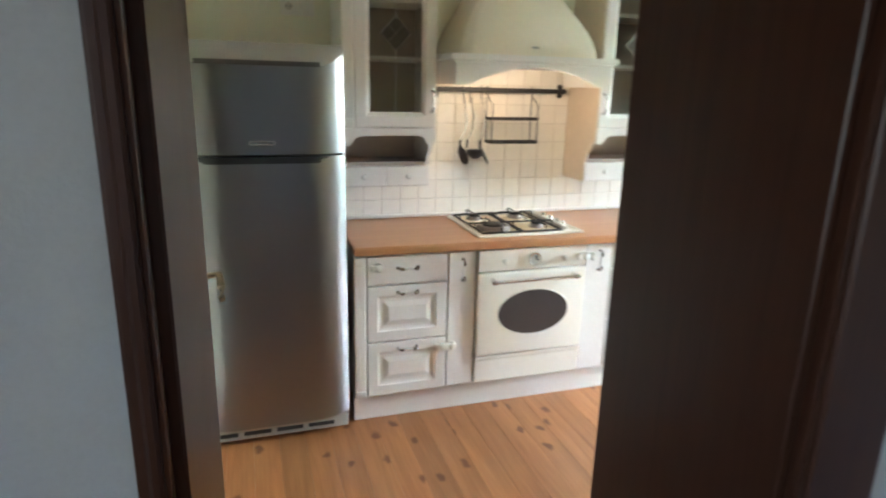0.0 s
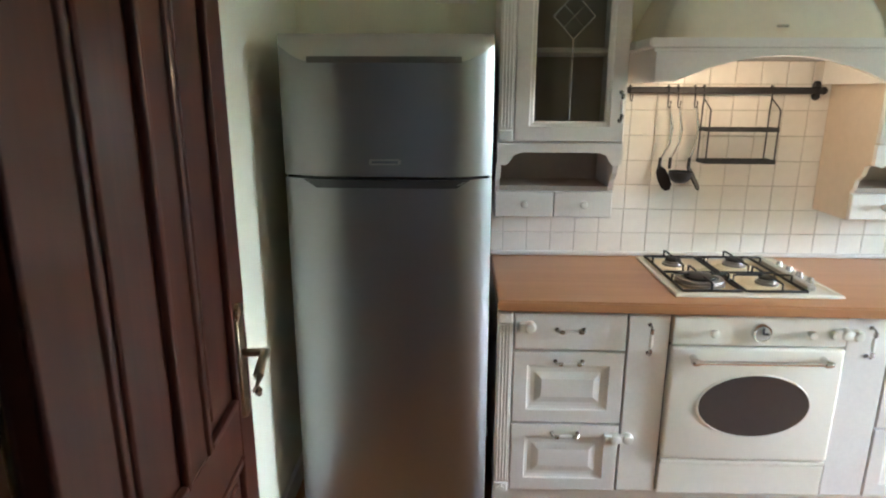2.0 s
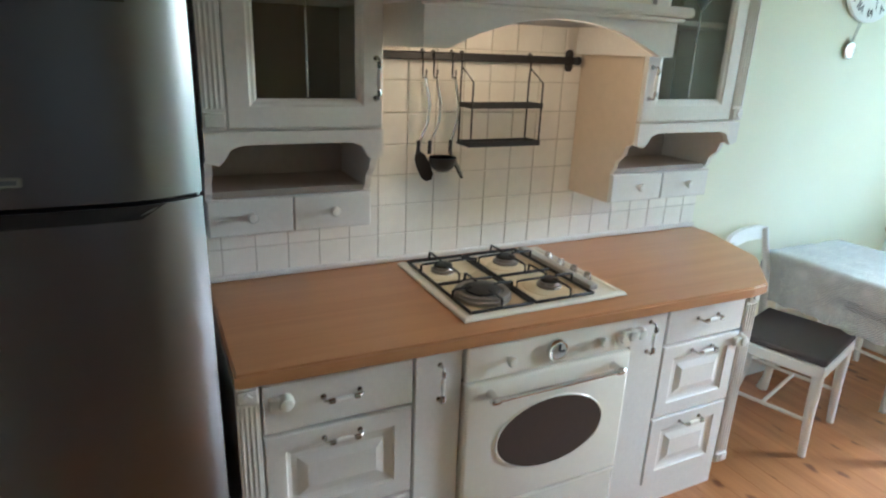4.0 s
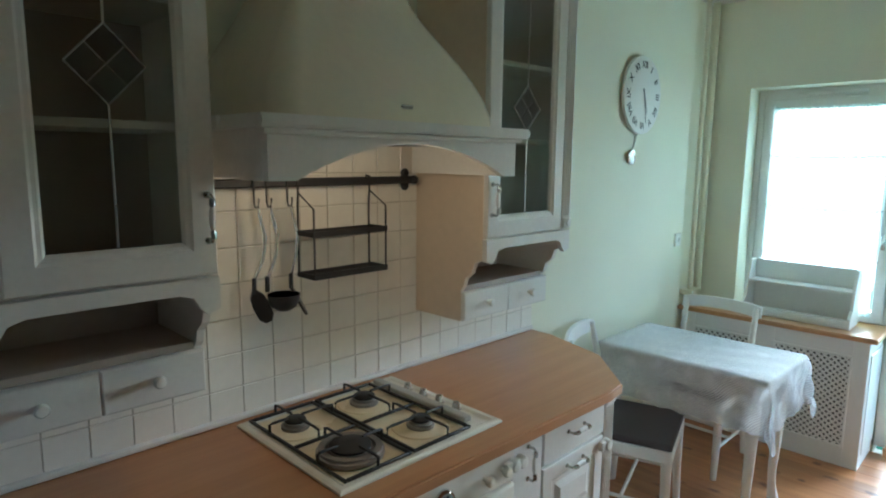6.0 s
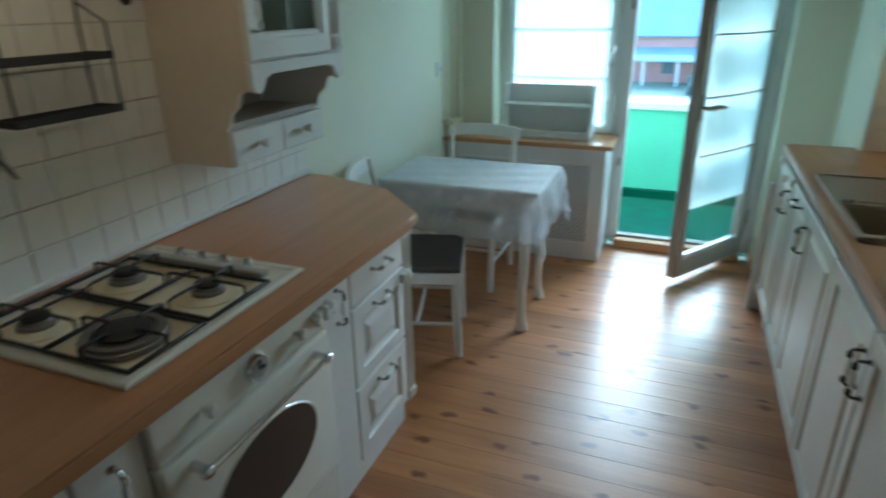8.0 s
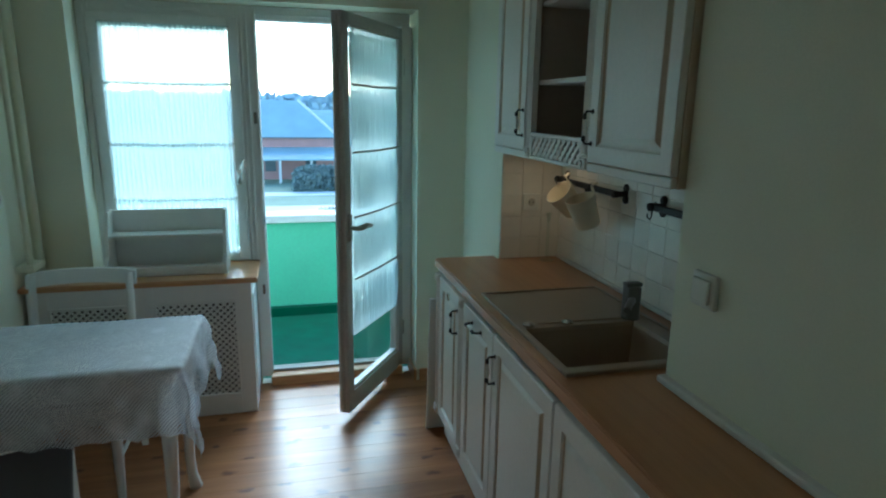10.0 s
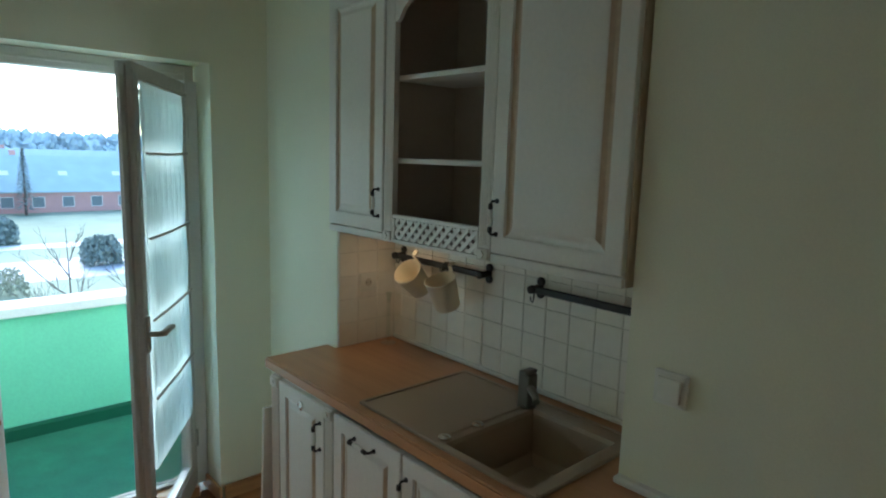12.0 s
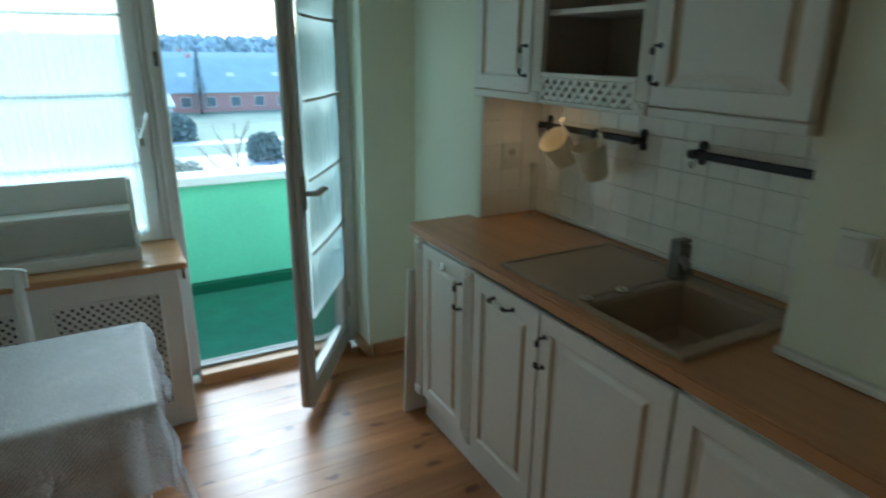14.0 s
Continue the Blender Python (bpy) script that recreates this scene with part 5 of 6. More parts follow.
def clock():
    cx, cz, r = 3.0, 2.03, 0.205
    th = thing("wall_clock", "round white wall clock with roman numerals and a pendulum", "clock")
    part("case", lathe(bmesh.new(), [(r * 0.9, -0.012), (r, -0.014), (r, -0.028), (r * 0.985, -0.03)], (cx, 0, cz), 'Y', 48), M_WHITE, th, smooth=40)
    part("wall_mount", lathe(bmesh.new(), [(0.07, 0.0), (0.07, -0.0125)], (cx, 0, cz), 'Y', 16), M_BLACKPL, th)
    names = ("XII", "I", "II", "III", "IIII", "V", "VI", "VII", "VIII", "IX", "X", "XI")
    for k, s in enumerate(names):
        cu = bpy.data.curves.new("numeral", 'FONT')
        cu.body = s
        cu.size = 0.052
        cu.align_x = 'CENTER'
        cu.align_y = 'CENTER'
        cu.extrude = 0.0006
        cu.offset = 0.0003
        cu.materials.append(M_INK)
        ob = new("numeral", cu)
        ob.parent = th
        a = radians(30 * k)
        ob.matrix_basis = pose(cx + 0.158 * math.sin(a), -0.0312, cz + 0.158 * math.cos(a), 90, 0, 0) @ Matrix.Rotation(-a, 4, 'Z')
    for ang, ln, w in ((160, 0.10, 0.011), (168, 0.15, 0.007)):
        a = radians(ang)
        d, n = Vector((math.sin(a), math.cos(a))), Vector((math.cos(a), -math.sin(a))) * w / 2
        p0, p1 = d * -0.035, d * ln
        pts = [(cx + p0.x - n.x, cz + p0.y - n.y), (cx + p0.x + n.x, cz + p0.y + n.y), (cx + p1.x + n.x * 0.3, cz + p1.y + n.y * 0.3), (cx + p1.x - n.x * 0.3, cz + p1.y - n.y * 0.3)]
        part("clock_pointer", prism(bmesh.new(), pts, 'xz', -0.036 - w * 0.2, -0.0345 - w * 0.2), M_INK, th)
    bm = tube(bmesh.new(), [(cx - 0.035, -0.015, cz - r + 0.01), (cx - 0.064, -0.015, 1.735)], 0.0018, 6)
    tube(bm, [(cx - 0.015, -0.015, cz - r + 0.01), (cx - 0.056, -0.015, 1.735)], 0.0018, 6)
    part("pendulum_rod", bm, M_STEELTOP, th)
    part("pendulum_bob", lathe(bmesh.new(), [(0.036, -0.008), (0.04, -0.012), (0.036, -0.019), (0.024, -0.021), (0.022, -0.018), (0.004, -0.0185)], (cx - 0.06, 0, 1.70), 'Y', 20), M_HANDLE, th, "round dark metal bob", smooth=40)


clock()

# heating pipes in the corner
pp = thing("heating_pipes", "two cream painted heating pipes in the corner", "pipe")
for xx, r in ((3.73, 0.014), (3.845, 0.022)):
    part("pipe", tube(bmesh.new(), [(xx, -0.05, 0), (xx, -0.05, ZC)], r, 12), M_PIPE, pp, smooth=60)
part("pipe_collar", boxes((3.69, 3.845, -0.08, -0.001, 0.83, 0.86), bev=0.004), M_PIPE, pp)

# ---- radiator cover and what stands on it ----


def radiator_cover():
    th = thing("radiator_cover", "white radiator cover with diamond lattice panels", "radiator cover")
    xf, y0, y1, zt = 3.70, -1.05, -0.02, 0.728
    # local front: x along world -y
    g = pose(xf, y1, 0, 0, 0, -90)
    fr = boxes((0.0, 0.09, 0.0, 0.022, 0, zt), (0.46, 0.56, 0.0, 0.022, 0, zt), (0.955, 1.03, 0.0, 0.022, 0, zt), (0.09, 0.46, 0, 0.022, 0, 0.11), (0.09, 0.46, 0, 0.022, 0.64, zt), (0.56, 0.955, 0, 0.022, 0, 0.11), (0.56, 0.955, 0, 0.022, 0.64, zt), bev=0.002)
    for q in ((0.09, 0.46), (0.56, 0.955)):
        for r in ((q[0], q[0] + 0.012, 0.11, 0.64), (q[1] - 0.012, q[1], 0.11, 0.64), (q[0] + 0.012, q[1] - 0.012, 0.11, 0.122), (q[0] + 0.012, q[1] - 0.012, 0.628, 0.64)):
            box(fr, r[0], r[1], -0.006, 0.006, r[2], r[3], 0.003)
    o = part("front_frame", fr, M_CHAIR, th)
    o.matrix_basis = g
    for q in ((0.09, 0.46), (0.56, 0.955)):
        o = part("lattice_panel", lattice(q[0], q[1], 0.11, 0.64, 0.006, 0.014, 0.034, 0.0115), M_CHAIR, th, "white diamond lattice")
        o.matrix_basis = g
    part("side_panel", boxes((xf + 0.023, 4.055, y0, y0 + 0.02, 0, zt)), M_CHAIR, th)
    bm = boxes((xf + 0.05, 4.05, y0 - 0.006, y0 - 0.0005, 0.08, 0.65), bev=0.002)
    part("side_moulding", bm, M_CHAIR, th)
    # near-black sheet paints the depth shade seen through the lattice holes
    part("lattice_shade_sheet", boxes((xf + 0.03, xf + 0.036, y0 + 0.03, y1, 0.02, 0.72)), M_DARK, th, "dark sheet for the shade behind the lattice")


radiator_cover()
bm = prism(bmesh.new(), [(3.675, -0.003), (3.675, -1.085), (4.055, -1.085), (4.055, -0.275), (3.898, -0.275), (3.898, -0.003)], 'xy', 0.7295, 0.757)
bmesh.ops.bevel(bm, geom=[e for e in bm.edges if abs(e.verts[0].co.z - e.verts[1].co.z) < 1e-5 and min(e.verts[0].co.x, e.verts[1].co.x) < 3.7], offset=0.005, segments=2, affect='EDGES')
tagged(part("window_sill", bm, M_SILL), "brown wooden window board on the radiator cover", "sill")


def shelf_box():
    th = thing("tabletop_shelf", "white painted two-tier tabletop shelf on the window board", "shelf")
    x0, x1, y0, y1, z = 3.78, 3.98, -0.93, -0.35, 0.7575
    side = [(x0, z), (x1, z), (x1, z + 0.32), (x1 - 0.09, z + 0.32), (x0 + 0.07, z + 0.22), (x0 + 0.05, z + 0.1), (x0, z + 0.06)]
    for yy in (y0, y1 - 0.016):
        part("side", prism(bmesh.new(), side, 'xz', yy, yy + 0.016), M_CHAIR, th)
    part("back", boxes((x1 - 0.012, x1 - 0.001, y0 + 0.0165, y1 - 0.0165, z + 0.002, z + 0.318)), M_CHAIR, th)
    part("shelf", boxes((x0 + 0.07, x1 - 0.0125, y0 + 0.0165, y1 - 0.0165, z + 0.19, z + 0.204), bev=0.002), M_CHAIR, th)
    part("bottom", boxes((x0 + 0.004, x1 - 0.0125, y0 + 0.0165, y1 - 0.0165, z + 0.002, z + 0.016)), M_CHAIR, th)
    part("front_lip", boxes((x0 + 0.002, x0 + 0.014, y0 + 0.0165, y1 - 0.0165, z + 0.0165, z + 0.05), bev=0.002), M_CHAIR, th)


shelf_box()

# ---- table, cloth, chairs ----
TX0, TX1, TY0, TY1, TZ = 2.60, 3.13, -0.885, -0.07, 0.752


def table():
    th = thing("dining_table", "small white table with curved legs under a lace cloth", "table")
    part("tabletop", boxes((TX0, TX1, TY0, TY1, TZ - 0.025, TZ), bev=0.006, seg=2), M_CHAIR, th)
    part("apron", boxes((TX0 + 0.06, TX1 - 0.06, TY0 + 0.05, TY0 + 0.07, TZ - 0.125, TZ - 0.0255), (TX0 + 0.06, TX1 - 0.06, TY1 - 0.07, TY1 - 0.05, TZ - 0.125, TZ - 0.0255),
                        (TX0 + 0.05, TX0 + 0.0595, TY0 + 0.05, TY1 - 0.05, TZ - 0.125, TZ - 0.0255), (TX1 - 0.0595, TX1 - 0.05, TY0 + 0.05, TY1 - 0.05, TZ - 0.125, TZ - 0.0255)), M_CHAIR, th)
    for xx, sx in ((TX0 + 0.075, -1), (TX1 - 0.075, 1)):
        for yy, sy in ((TY0 + 0.075, -1), (TY1 - 0.075, 1)):
            pts, rs = [], []
            for k in range(11):
                u = k / 10
                off = 0.004 * math.sin(u * math.pi * 1.7) + 0.012 * max(0, u - 0.85) / 0.15
                pts.append((xx + sx * off, yy + sy * off, (TZ - 0.027) * (1 - u)))
                rs.append(0.034 - 0.016 * min(1, u * 1.15) + (0.010 * max(0, u - 0.88) / 0.12))
            part("leg", tube(bmesh.new(), pts, rs, 10), M_CHAIR, th, "curved white leg", smooth=60)


def cloth():
    over = 0.265
    nx, ny = 60, 84
    w, d = TX1 - TX0, TY1 - TY0
    bm, grid = bmesh.new(), []
    for j in range(ny + 1):
        row = []
        for i in range(nx + 1):
            x = TX0 - over + (w + 2 * over) * i / nx
            y = TY0 - over + (d + 2 * over) * j / ny
            ex, ey = max(0, TX0 - x, x - TX1), max(0, TY0 - y, y - TY1)
            ex_s = -1 if x < TX0 else 1
            ey_s = -1 if y < TY0 else 1
            drop = math.hypot(ex, ey)
            cx, cy = min(max(x, TX0), TX1), min(max(y, TY0), TY1)
            f = min(1, drop / 0.05)
            ang = 0.5 if ex and ey else 0
            ripple = 0.006 * math.sin((x + y) * 21) + 0.004 * math.sin((x - y) * 37 + 1)
            outx = (ex_s * (0.008 + 0.16 * ex * (1 if ey else 0.22)) if ex else 0) + (ex_s if ex else 0) * ripple * f
            outy = (ey_s * (0.008 + 0.16 * ey * (1 if ex else 0.22)) if ey else 0) + (ey_s if ey else 0) * ripple * f
            scallop = 0.012 * abs(math.sin((x if ey > ex else y) * 30)) * (1 if drop > over * 0.85 else 0)
            z = TZ + 0.003 + 0.0015 * math.sin(x * 40 + y * 13) - max(0, drop - 0.004) * (0.97 - 0.12 * ang) + scallop
            yy = cy + outy
            row.append(bm.verts.new((cx + outx, min(yy, -0.012), z)))
        grid.append(row)
    for a, b in zip(grid, grid[1:]):
        for i in range(nx):
            bm.faces.new((a[i], a[i + 1], b[i + 1], b[i]))
    tagged(part("tablecloth", bm, M_LACE, smooth=180), "white lace tablecloth draped over the table", "tablecloth")


table()
cloth()


def chair(m):
    """Origin under the seat's middle; the sitter faces -y."""
    th = thing("dining_chair", "white painted chair with grey padded seat", "chair", m, group="chairs round the table")
    w, d, h = 0.44, 0.42, 0.455
    part("seat_frame", boxes((-w / 2, w / 2, -d / 2, d / 2, h - 0.075, h - 0.02), bev=0.006), M_CHAIR, th)
    bm = boxes((-w / 2 + 0.005, w / 2 - 0.005, -d / 2 + 0.002, d / 2 - 0.03, h - 0.0195, h + 0.012), bev=0.012, seg=3)
    part("seat", bm, M_SEAT, th, "dark grey fabric seat pad", smooth=60)
    for sx in (-1, 1):
        x = sx * (w / 2 - 0.022)
        part("leg", tube(bmesh.new(), [(x, -d / 2 + 0.024, h - 0.06), (x, -d / 2 + 0.022, 0.2), (x, -d / 2 + 0.012, 0.0)], [0.024, 0.021, 0.016], 8), M_CHAIR, th, smooth=60)
        part("back_post", tube(bmesh.new(), [(x, d / 2 + 0.03, 0.0), (x, d / 2 - 0.005, 0.22), (x, d / 2 - 0.012, h), (x, d / 2 + 0.02, 0.7), (x, d / 2 + 0.055, 0.86)], [0.016, 0.019, 0.02, 0.018, 0.015], 8), M_CHAIR, th, smooth=60)
        part("stretcher", tube(bmesh.new(), [(x, -d / 2 + 0.02, 0.17), (x, d / 2, 0.17)], 0.009, 8), M_CHAIR, th, smooth=60)
    part("stretcher", tube(bmesh.new(), [(-w / 2 + 0.022, 0, 0.17), (w / 2 - 0.022, 0, 0.17)], 0.009, 8), M_CHAIR, th, smooth=60)
    n = 10
    bm = bmesh.new()
    bot, top = [], []
    for k in range(n + 1):
        u = -1 + 2 * k / n
        x = u * (w / 2 + 0.005)
        y = d / 2 + 0.05 + 0.03 * (1 - u * u)
        ztop = 0.872 + 0.008 * (1 - u * u) - (0.008 if abs(u) > 0.95 else 0)
        bot.append((bm.verts.new((x, y - 0.009, 0.805 + 0.012 * (1 - u * u))), bm.verts.new((x, y + 0.009, 0.805 + 0.012 * (1 - u * u)))))
        top.append((bm.verts.new((x, y + 0.004, ztop)), bm.verts.new((x, y + 0.022, ztop))))
    for k in range(n):
        bm.faces.new((bot[k][0], bot[k + 1][0], top[k + 1][0], top[k][0]))
        bm.faces.new((bot[k][1], top[k][1], top[k + 1][1], bot[k + 1][1]))
        bm.faces.new((top[k][0], top[k + 1][0], top[k + 1][1], top[k][1]))
        bm.faces.new((bot[k][0], bot[k][1], bot[k + 1][1], bot[k + 1][0]))
    for k in (0, n):
        bm.faces.new((bot[k][0], top[k][0], top[k][1], bot[k][1]))
    bmesh.ops.recalc_face_normals(bm, faces=bm.faces)
    part("backrest", bm, M_CHAIR, th, "curved white top rail", smooth=40)
    return th


c1 = chair(pose(2.452, -0.352, 0, 0, 0, 17))
c2 = copy_thing(c1, pose(3.235, -0.335, 0, 0, 0, -90))
tagged(c2, "white painted chair pushed under the table by the radiator cover")

# ---- sink side: base cabinets ----
SF = -1.93


def aged_groove(door, yf):
    """Brown patina left in the groove round a raised panel."""
    door.data.materials.append(M_PATINA)
    for f in door.data.polygons:
        if 0.004 < f.center.y - yf < 0.0085 and abs(f.normal.y) > 0.2 and abs(f.center.z - 0.5 * (min(v.co.z for v in door.data.vertices) + max(v.co.z for v in door.data.vertices))) < 0.1:
            f.material_index = 1


def sink_unit(x0, x1, label, post=None, horizontal=False, handle_east=False):
    """Built facing local -y, then turned to face north. Local x is minus world x."""
    th = thing("base_cabinet", label, "cabinet", pose(0, 0, 0, 0, 0, 180))
    back = 2.05 if x0 < 1.1 else 2.23 if x0 < 1.87 else 2.54
    a, b = -x1, -x0
    yf = -SF
    top = 0.70 if 1.9 < (x0 + x1) / 2 < 2.75 else 0.862
    part("body", boxes((a, b, yf + 0.022, back, 0.13, top)), M_CAB, th)
    d = part("door", loops(bmesh.new(), a + 0.003, b - 0.003, 0.15, 0.853, yf, RAISED_FLAT), M_CAB, th)
    aged_groove(d, yf)
    if x1 > 3.1:
        part("cam_lock", lathe(bmesh.new(), [(0.018, 0), (0.018, -0.006), (0.013, -0.009), (0.012, -0.006), (0.003, -0.006)], (-3.02, yf, 0.806), 'Y', 18), M_CHROME, d, "round chrome lock", smooth=40)
    if horizontal:
        bow_handle(d, (a + b) / 2, yf, 0.81, False, 0.11, M_IRON)
    else:
        bow_handle(d, (a + 0.026) if handle_east else (b - 0.026), yf, 0.735, True, 0.1, M_IRON)
    if post:
        pilaster(th, -post[1], -post[0], 0.14, 0.858, yf - 0.004)
    return th


sink_unit(2.858, 3.20, "cream painted cabinet with panelled door at the worktop's end", post=(3.204, 3.262))
sink_unit(2.42, 2.80, "cream painted cabinet with panelled door under the draining board", post=(2.804, 2.854), horizontal=True)
sink_unit(1.915, 2.416, "cream painted cabinet with panelled door under the sink", handle_east=True)
sink_unit(1.46, 1.91, "cream painted cabinet with panelled door beside the sink")
sink_unit(1.0, 1.456, "cream painted cabinet with panelled door by the doorway", handle_east=True)
tagged(part("plinth", boxes((1.0, 3.26, -2.0, -1.98, 0.0, 0.129), bev=0.002), M_CAB), "cream painted plinth board under the sink cabinets", "plinth", kind="structure")
th = part("leaning_board", boxes((0, 0.012, 0, 0.3, 0, 0.72), bev=0.002), M_CHAIR)
th.matrix_world = pose(3.32, -2.2, 0, 0, -4, 0)
tagged(th, "thin white board leaning on the cabinet's end", "board")

# worktop with the cut-out for the sink
SX0, SX1, SY0, SY1 = 1.94, 2.705, -2.47, -1.975
bm = bmesh.new()
xs = [0.935, 1.8725, SX0 + 0.015, SX1 - 0.015, 3.27, 3.335]
ys = [-2.55, SY0 + 0.015, -2.236, SY1 - 0.015, -1.94]
vt = {}
for k, zz in ((0, 0.866), (1, 0.905)):
    for i, x in enumerate(xs):
        for j, y in enumerate(ys):
            vt[i, j, k] = bm.verts.new((x, y, zz))
cells = {(i, j) for i in range(5) for j in range(4)}
cells -= {(0, 0), (0, 1), (4, 0), (4, 1), (2, 1), (2, 2)}
for i, j in cells:
    bm.faces.new((vt[i, j, 1], vt[i + 1, j, 1], vt[i + 1, j + 1, 1], vt[i, j + 1, 1]))
    bm.faces.new((vt[i, j, 0], vt[i, j + 1, 0], vt[i + 1, j + 1, 0], vt[i + 1, j, 0]))
    for di, dj, p, q in ((-1, 0, (0, 0), (0, 1)), (1, 0, (1, 0), (1, 1)), (0, -1, (0, 0), (1, 0)), (0, 1, (0, 1), (1, 1))):
        if (i + di, j + dj) not in cells:
            bm.faces.new((vt[i + p[0], j + p[1], 0], vt[i + q[0], j + q[1], 0], vt[i + q[0], j + q[1], 1], vt[i + p[0], j + p[1], 1]))
bmesh.ops.delete(bm, geom=[v for v in bm.verts if not v.link_faces], context='VERTS')
bmesh.ops.recalc_face_normals(bm, faces=bm.faces)
bmesh.ops.bevel(bm, geom=[e for e in bm.edges if e.verts[0].co.z > 0.9 and e.verts[1].co.z > 0.9 and e.verts[0].co.y > -1.945 and e.verts[1].co.y > -1.945], offset=0.006, segments=2, affect='EDGES')
tagged(part("worktop", bm, M_COUNTER), "beech-coloured laminate worktop round the sink", "worktop")
tagged(part("wall_strip", boxes((1.165, 1.874, -2.237, -2.208, 0.9065, 0.926), (1.89, 3.25, -2.547, -2.53, 0.9065, 0.924), bev=0.004), M_CAB), "white sealing strip along the sink worktop's back", "trim", kind="structure")


def sink():
    th = thing("kitchen_sink", "beige composite sink with draining board set in the worktop", "sink")
    bx0, bx1, by0, by1 = 1.985, 2.30, -2.40, -2.0
    z = 0.9068
    zt = z + 0.007
    dx = bx1 + 0.029
    # flange round the bowl opening, one ring with an outer edge
    bm = bmesh.new()
    outer = [(SX0, SY0), (dx, SY0), (dx, SY1), (SX0, SY1)]
    inner = [(bx0, by0), (bx1, by0), (bx1, by1), (bx0, by1)]
    ro, ri, rb = [[bm.verts.new((*p, h)) for p in ps] for ps, h in ((outer, zt), (inner, zt), (outer, z))]
    for k in range(4):
        j = (k + 1) % 4
        bm.faces.new((ro[k], ro[j], ri[j], ri[k]))
        bm.faces.new((rb[k], rb[j], ro[j], ro[k]))
    part("sink_flange", bm, M_SINK, th)
    part("drainer", boxes((dx + 0.0005, SX1, SY0, SY1, z, zt), bev=0.001), M_SINK, th, "flat beige draining board")
    bm = boxes((SX0, SX1, SY1 - 0.014, SY1, zt + 0.0002, zt + 0.005), (SX0, SX1, SY0, SY0 + 0.014, zt + 0.0002, zt + 0.005), (SX0, SX0 + 0.014, SY0 + 0.0142, SY1 - 0.0142, zt + 0.0002, zt + 0.005), (SX1 - 0.014, SX1, SY0 + 0.0142, SY1 - 0.0142, zt + 0.0002, zt + 0.005), (bx1 + 0.03, bx1 + 0.042, SY0 + 0.02, SY1 - 0.08, zt + 0.0002, zt + 0.004), bev=0.002)
    part("rim", bm, M_SINK, th)
    bm = loops(bmesh.new(), bx0, bx1, by0, by1, 0, [(0, 0), (0.006, 0.012), (0.02, 0.14), (0.05, 0.165), (0.13, 0.172)])
    for v in bm.verts:
        v.co = Vector((v.co.x, v.co.z, zt - v.co.y))
    bm.faces.ensure_lookup_table()
    top = [f for f in bm.faces if all(abs(v.co.z - zt) < 1e-6 for v in f.verts)]
    bmesh.ops.delete(bm, geom=top, context='FACES_ONLY')
    part("bowl", bm, M_SINK, th, "deep square sink bowl")
    part("drain", lathe(bmesh.new(), [(0.042, 0), (0.04, 0.004), (0.02, 0.002)], (2.14, -2.2, zt - 0.172), 'Z', 18), M_CHROME, th)
    for yy, xx in ((-2.02, 2.325), (-2.16, 2.325)):
        part("strainer_knob", lathe(bmesh.new(), [(0.02, 0), (0.02, 0.006), (0.012, 0.012), (0.003, 0.013)], (xx, yy, zt + 0.0002), 'Z', 14), M_CHROME, th, smooth=40)


sink()


def tap():
    x, y, z = 2.33, -2.40, 0.9145
    th = thing("kitchen_tap", "taupe square-bodied mixer tap on the sink", "tap")
    part("body", boxes((x - 0.024, x + 0.024, y - 0.024, y + 0.024, z, z + 0.115), bev=0.008, seg=3), M_TAP, th, smooth=50)
    part("base_ring", lathe(bmesh.new(), [(0.032, 0), (0.032, 0.006), (0.027, 0.009)], (x, y, z), 'Z', 18), M_TAP, th)
    bm = tube(bmesh.new(), [(x - 0.02, y + 0.01, z + 0.07), (x - 0.07, y + 0.05, z + 0.075), (x - 0.1, y + 0.075, z + 0.065)], [0.014, 0.013, 0.012], 10)
    part("spout", bm, M_TAP, th, smooth=60)
    part("lever", boxes((x - 0.016, x + 0.016, y - 0.03, y + 0.03, z + 0.116, z + 0.128), bev=0.004, seg=2), M_TAP, th)


tap()
tube_holder = tagged(part("glass_vase", lathe(bmesh.new(), [(0.034, 0), (0.034, 0.006), (0.008, 0.012), (0.008, 0.2), (0.014, 0.235), (0.012, 0.235), (0.006, 0.19)], (3.19, -2.46, 0.9055), 'Z', 14), M_GLASS, smooth=50), "slim clear glass vase in the worktop's corner", "vase")

# ---- sink side: wall cabinets ----
UF = 2.2


def sink_wall_cabinet(x0, x1, label, post_west=None, east_handle=False):
    th = thing("wall_cabinet", label, "wall cabinet", pose(0, 0, 0, 0, 0, 180))
    a, b, z0, z1 = -x1, -x0, 1.425, 2.36
    part("body", boxes((a, b, UF + 0.022, 2.545, z0, z1)), M_BEIGE, th)
    part("light_rail", boxes((a, b, UF + 0.002, UF + 0.02, z0 - 0.0, z0 + 0.028), bev=0.003), M_CAB, th)
    d = part("door", loops(bmesh.new(), a + 0.003, b - 0.003, z0 + 0.031, z1 - 0.01, UF, RAISED_FLAT), M_CAB, th)
    aged_groove(d, UF)
    bow_handle(d, (a + 0.025) if east_handle else (b - 0.025), UF, z0 + 0.14, True, 0.1, M_IRON)
    part("cornice", boxes((a, b, UF - 0.02, UF + 0.06, z1 + 0.001, z1 + 0.05), bev=0.012, seg=2), M_CAB, th)
    return th


sink_wall_cabinet(2.895, 3.27, "cream wall cabinet with panelled door beside the window pillar")
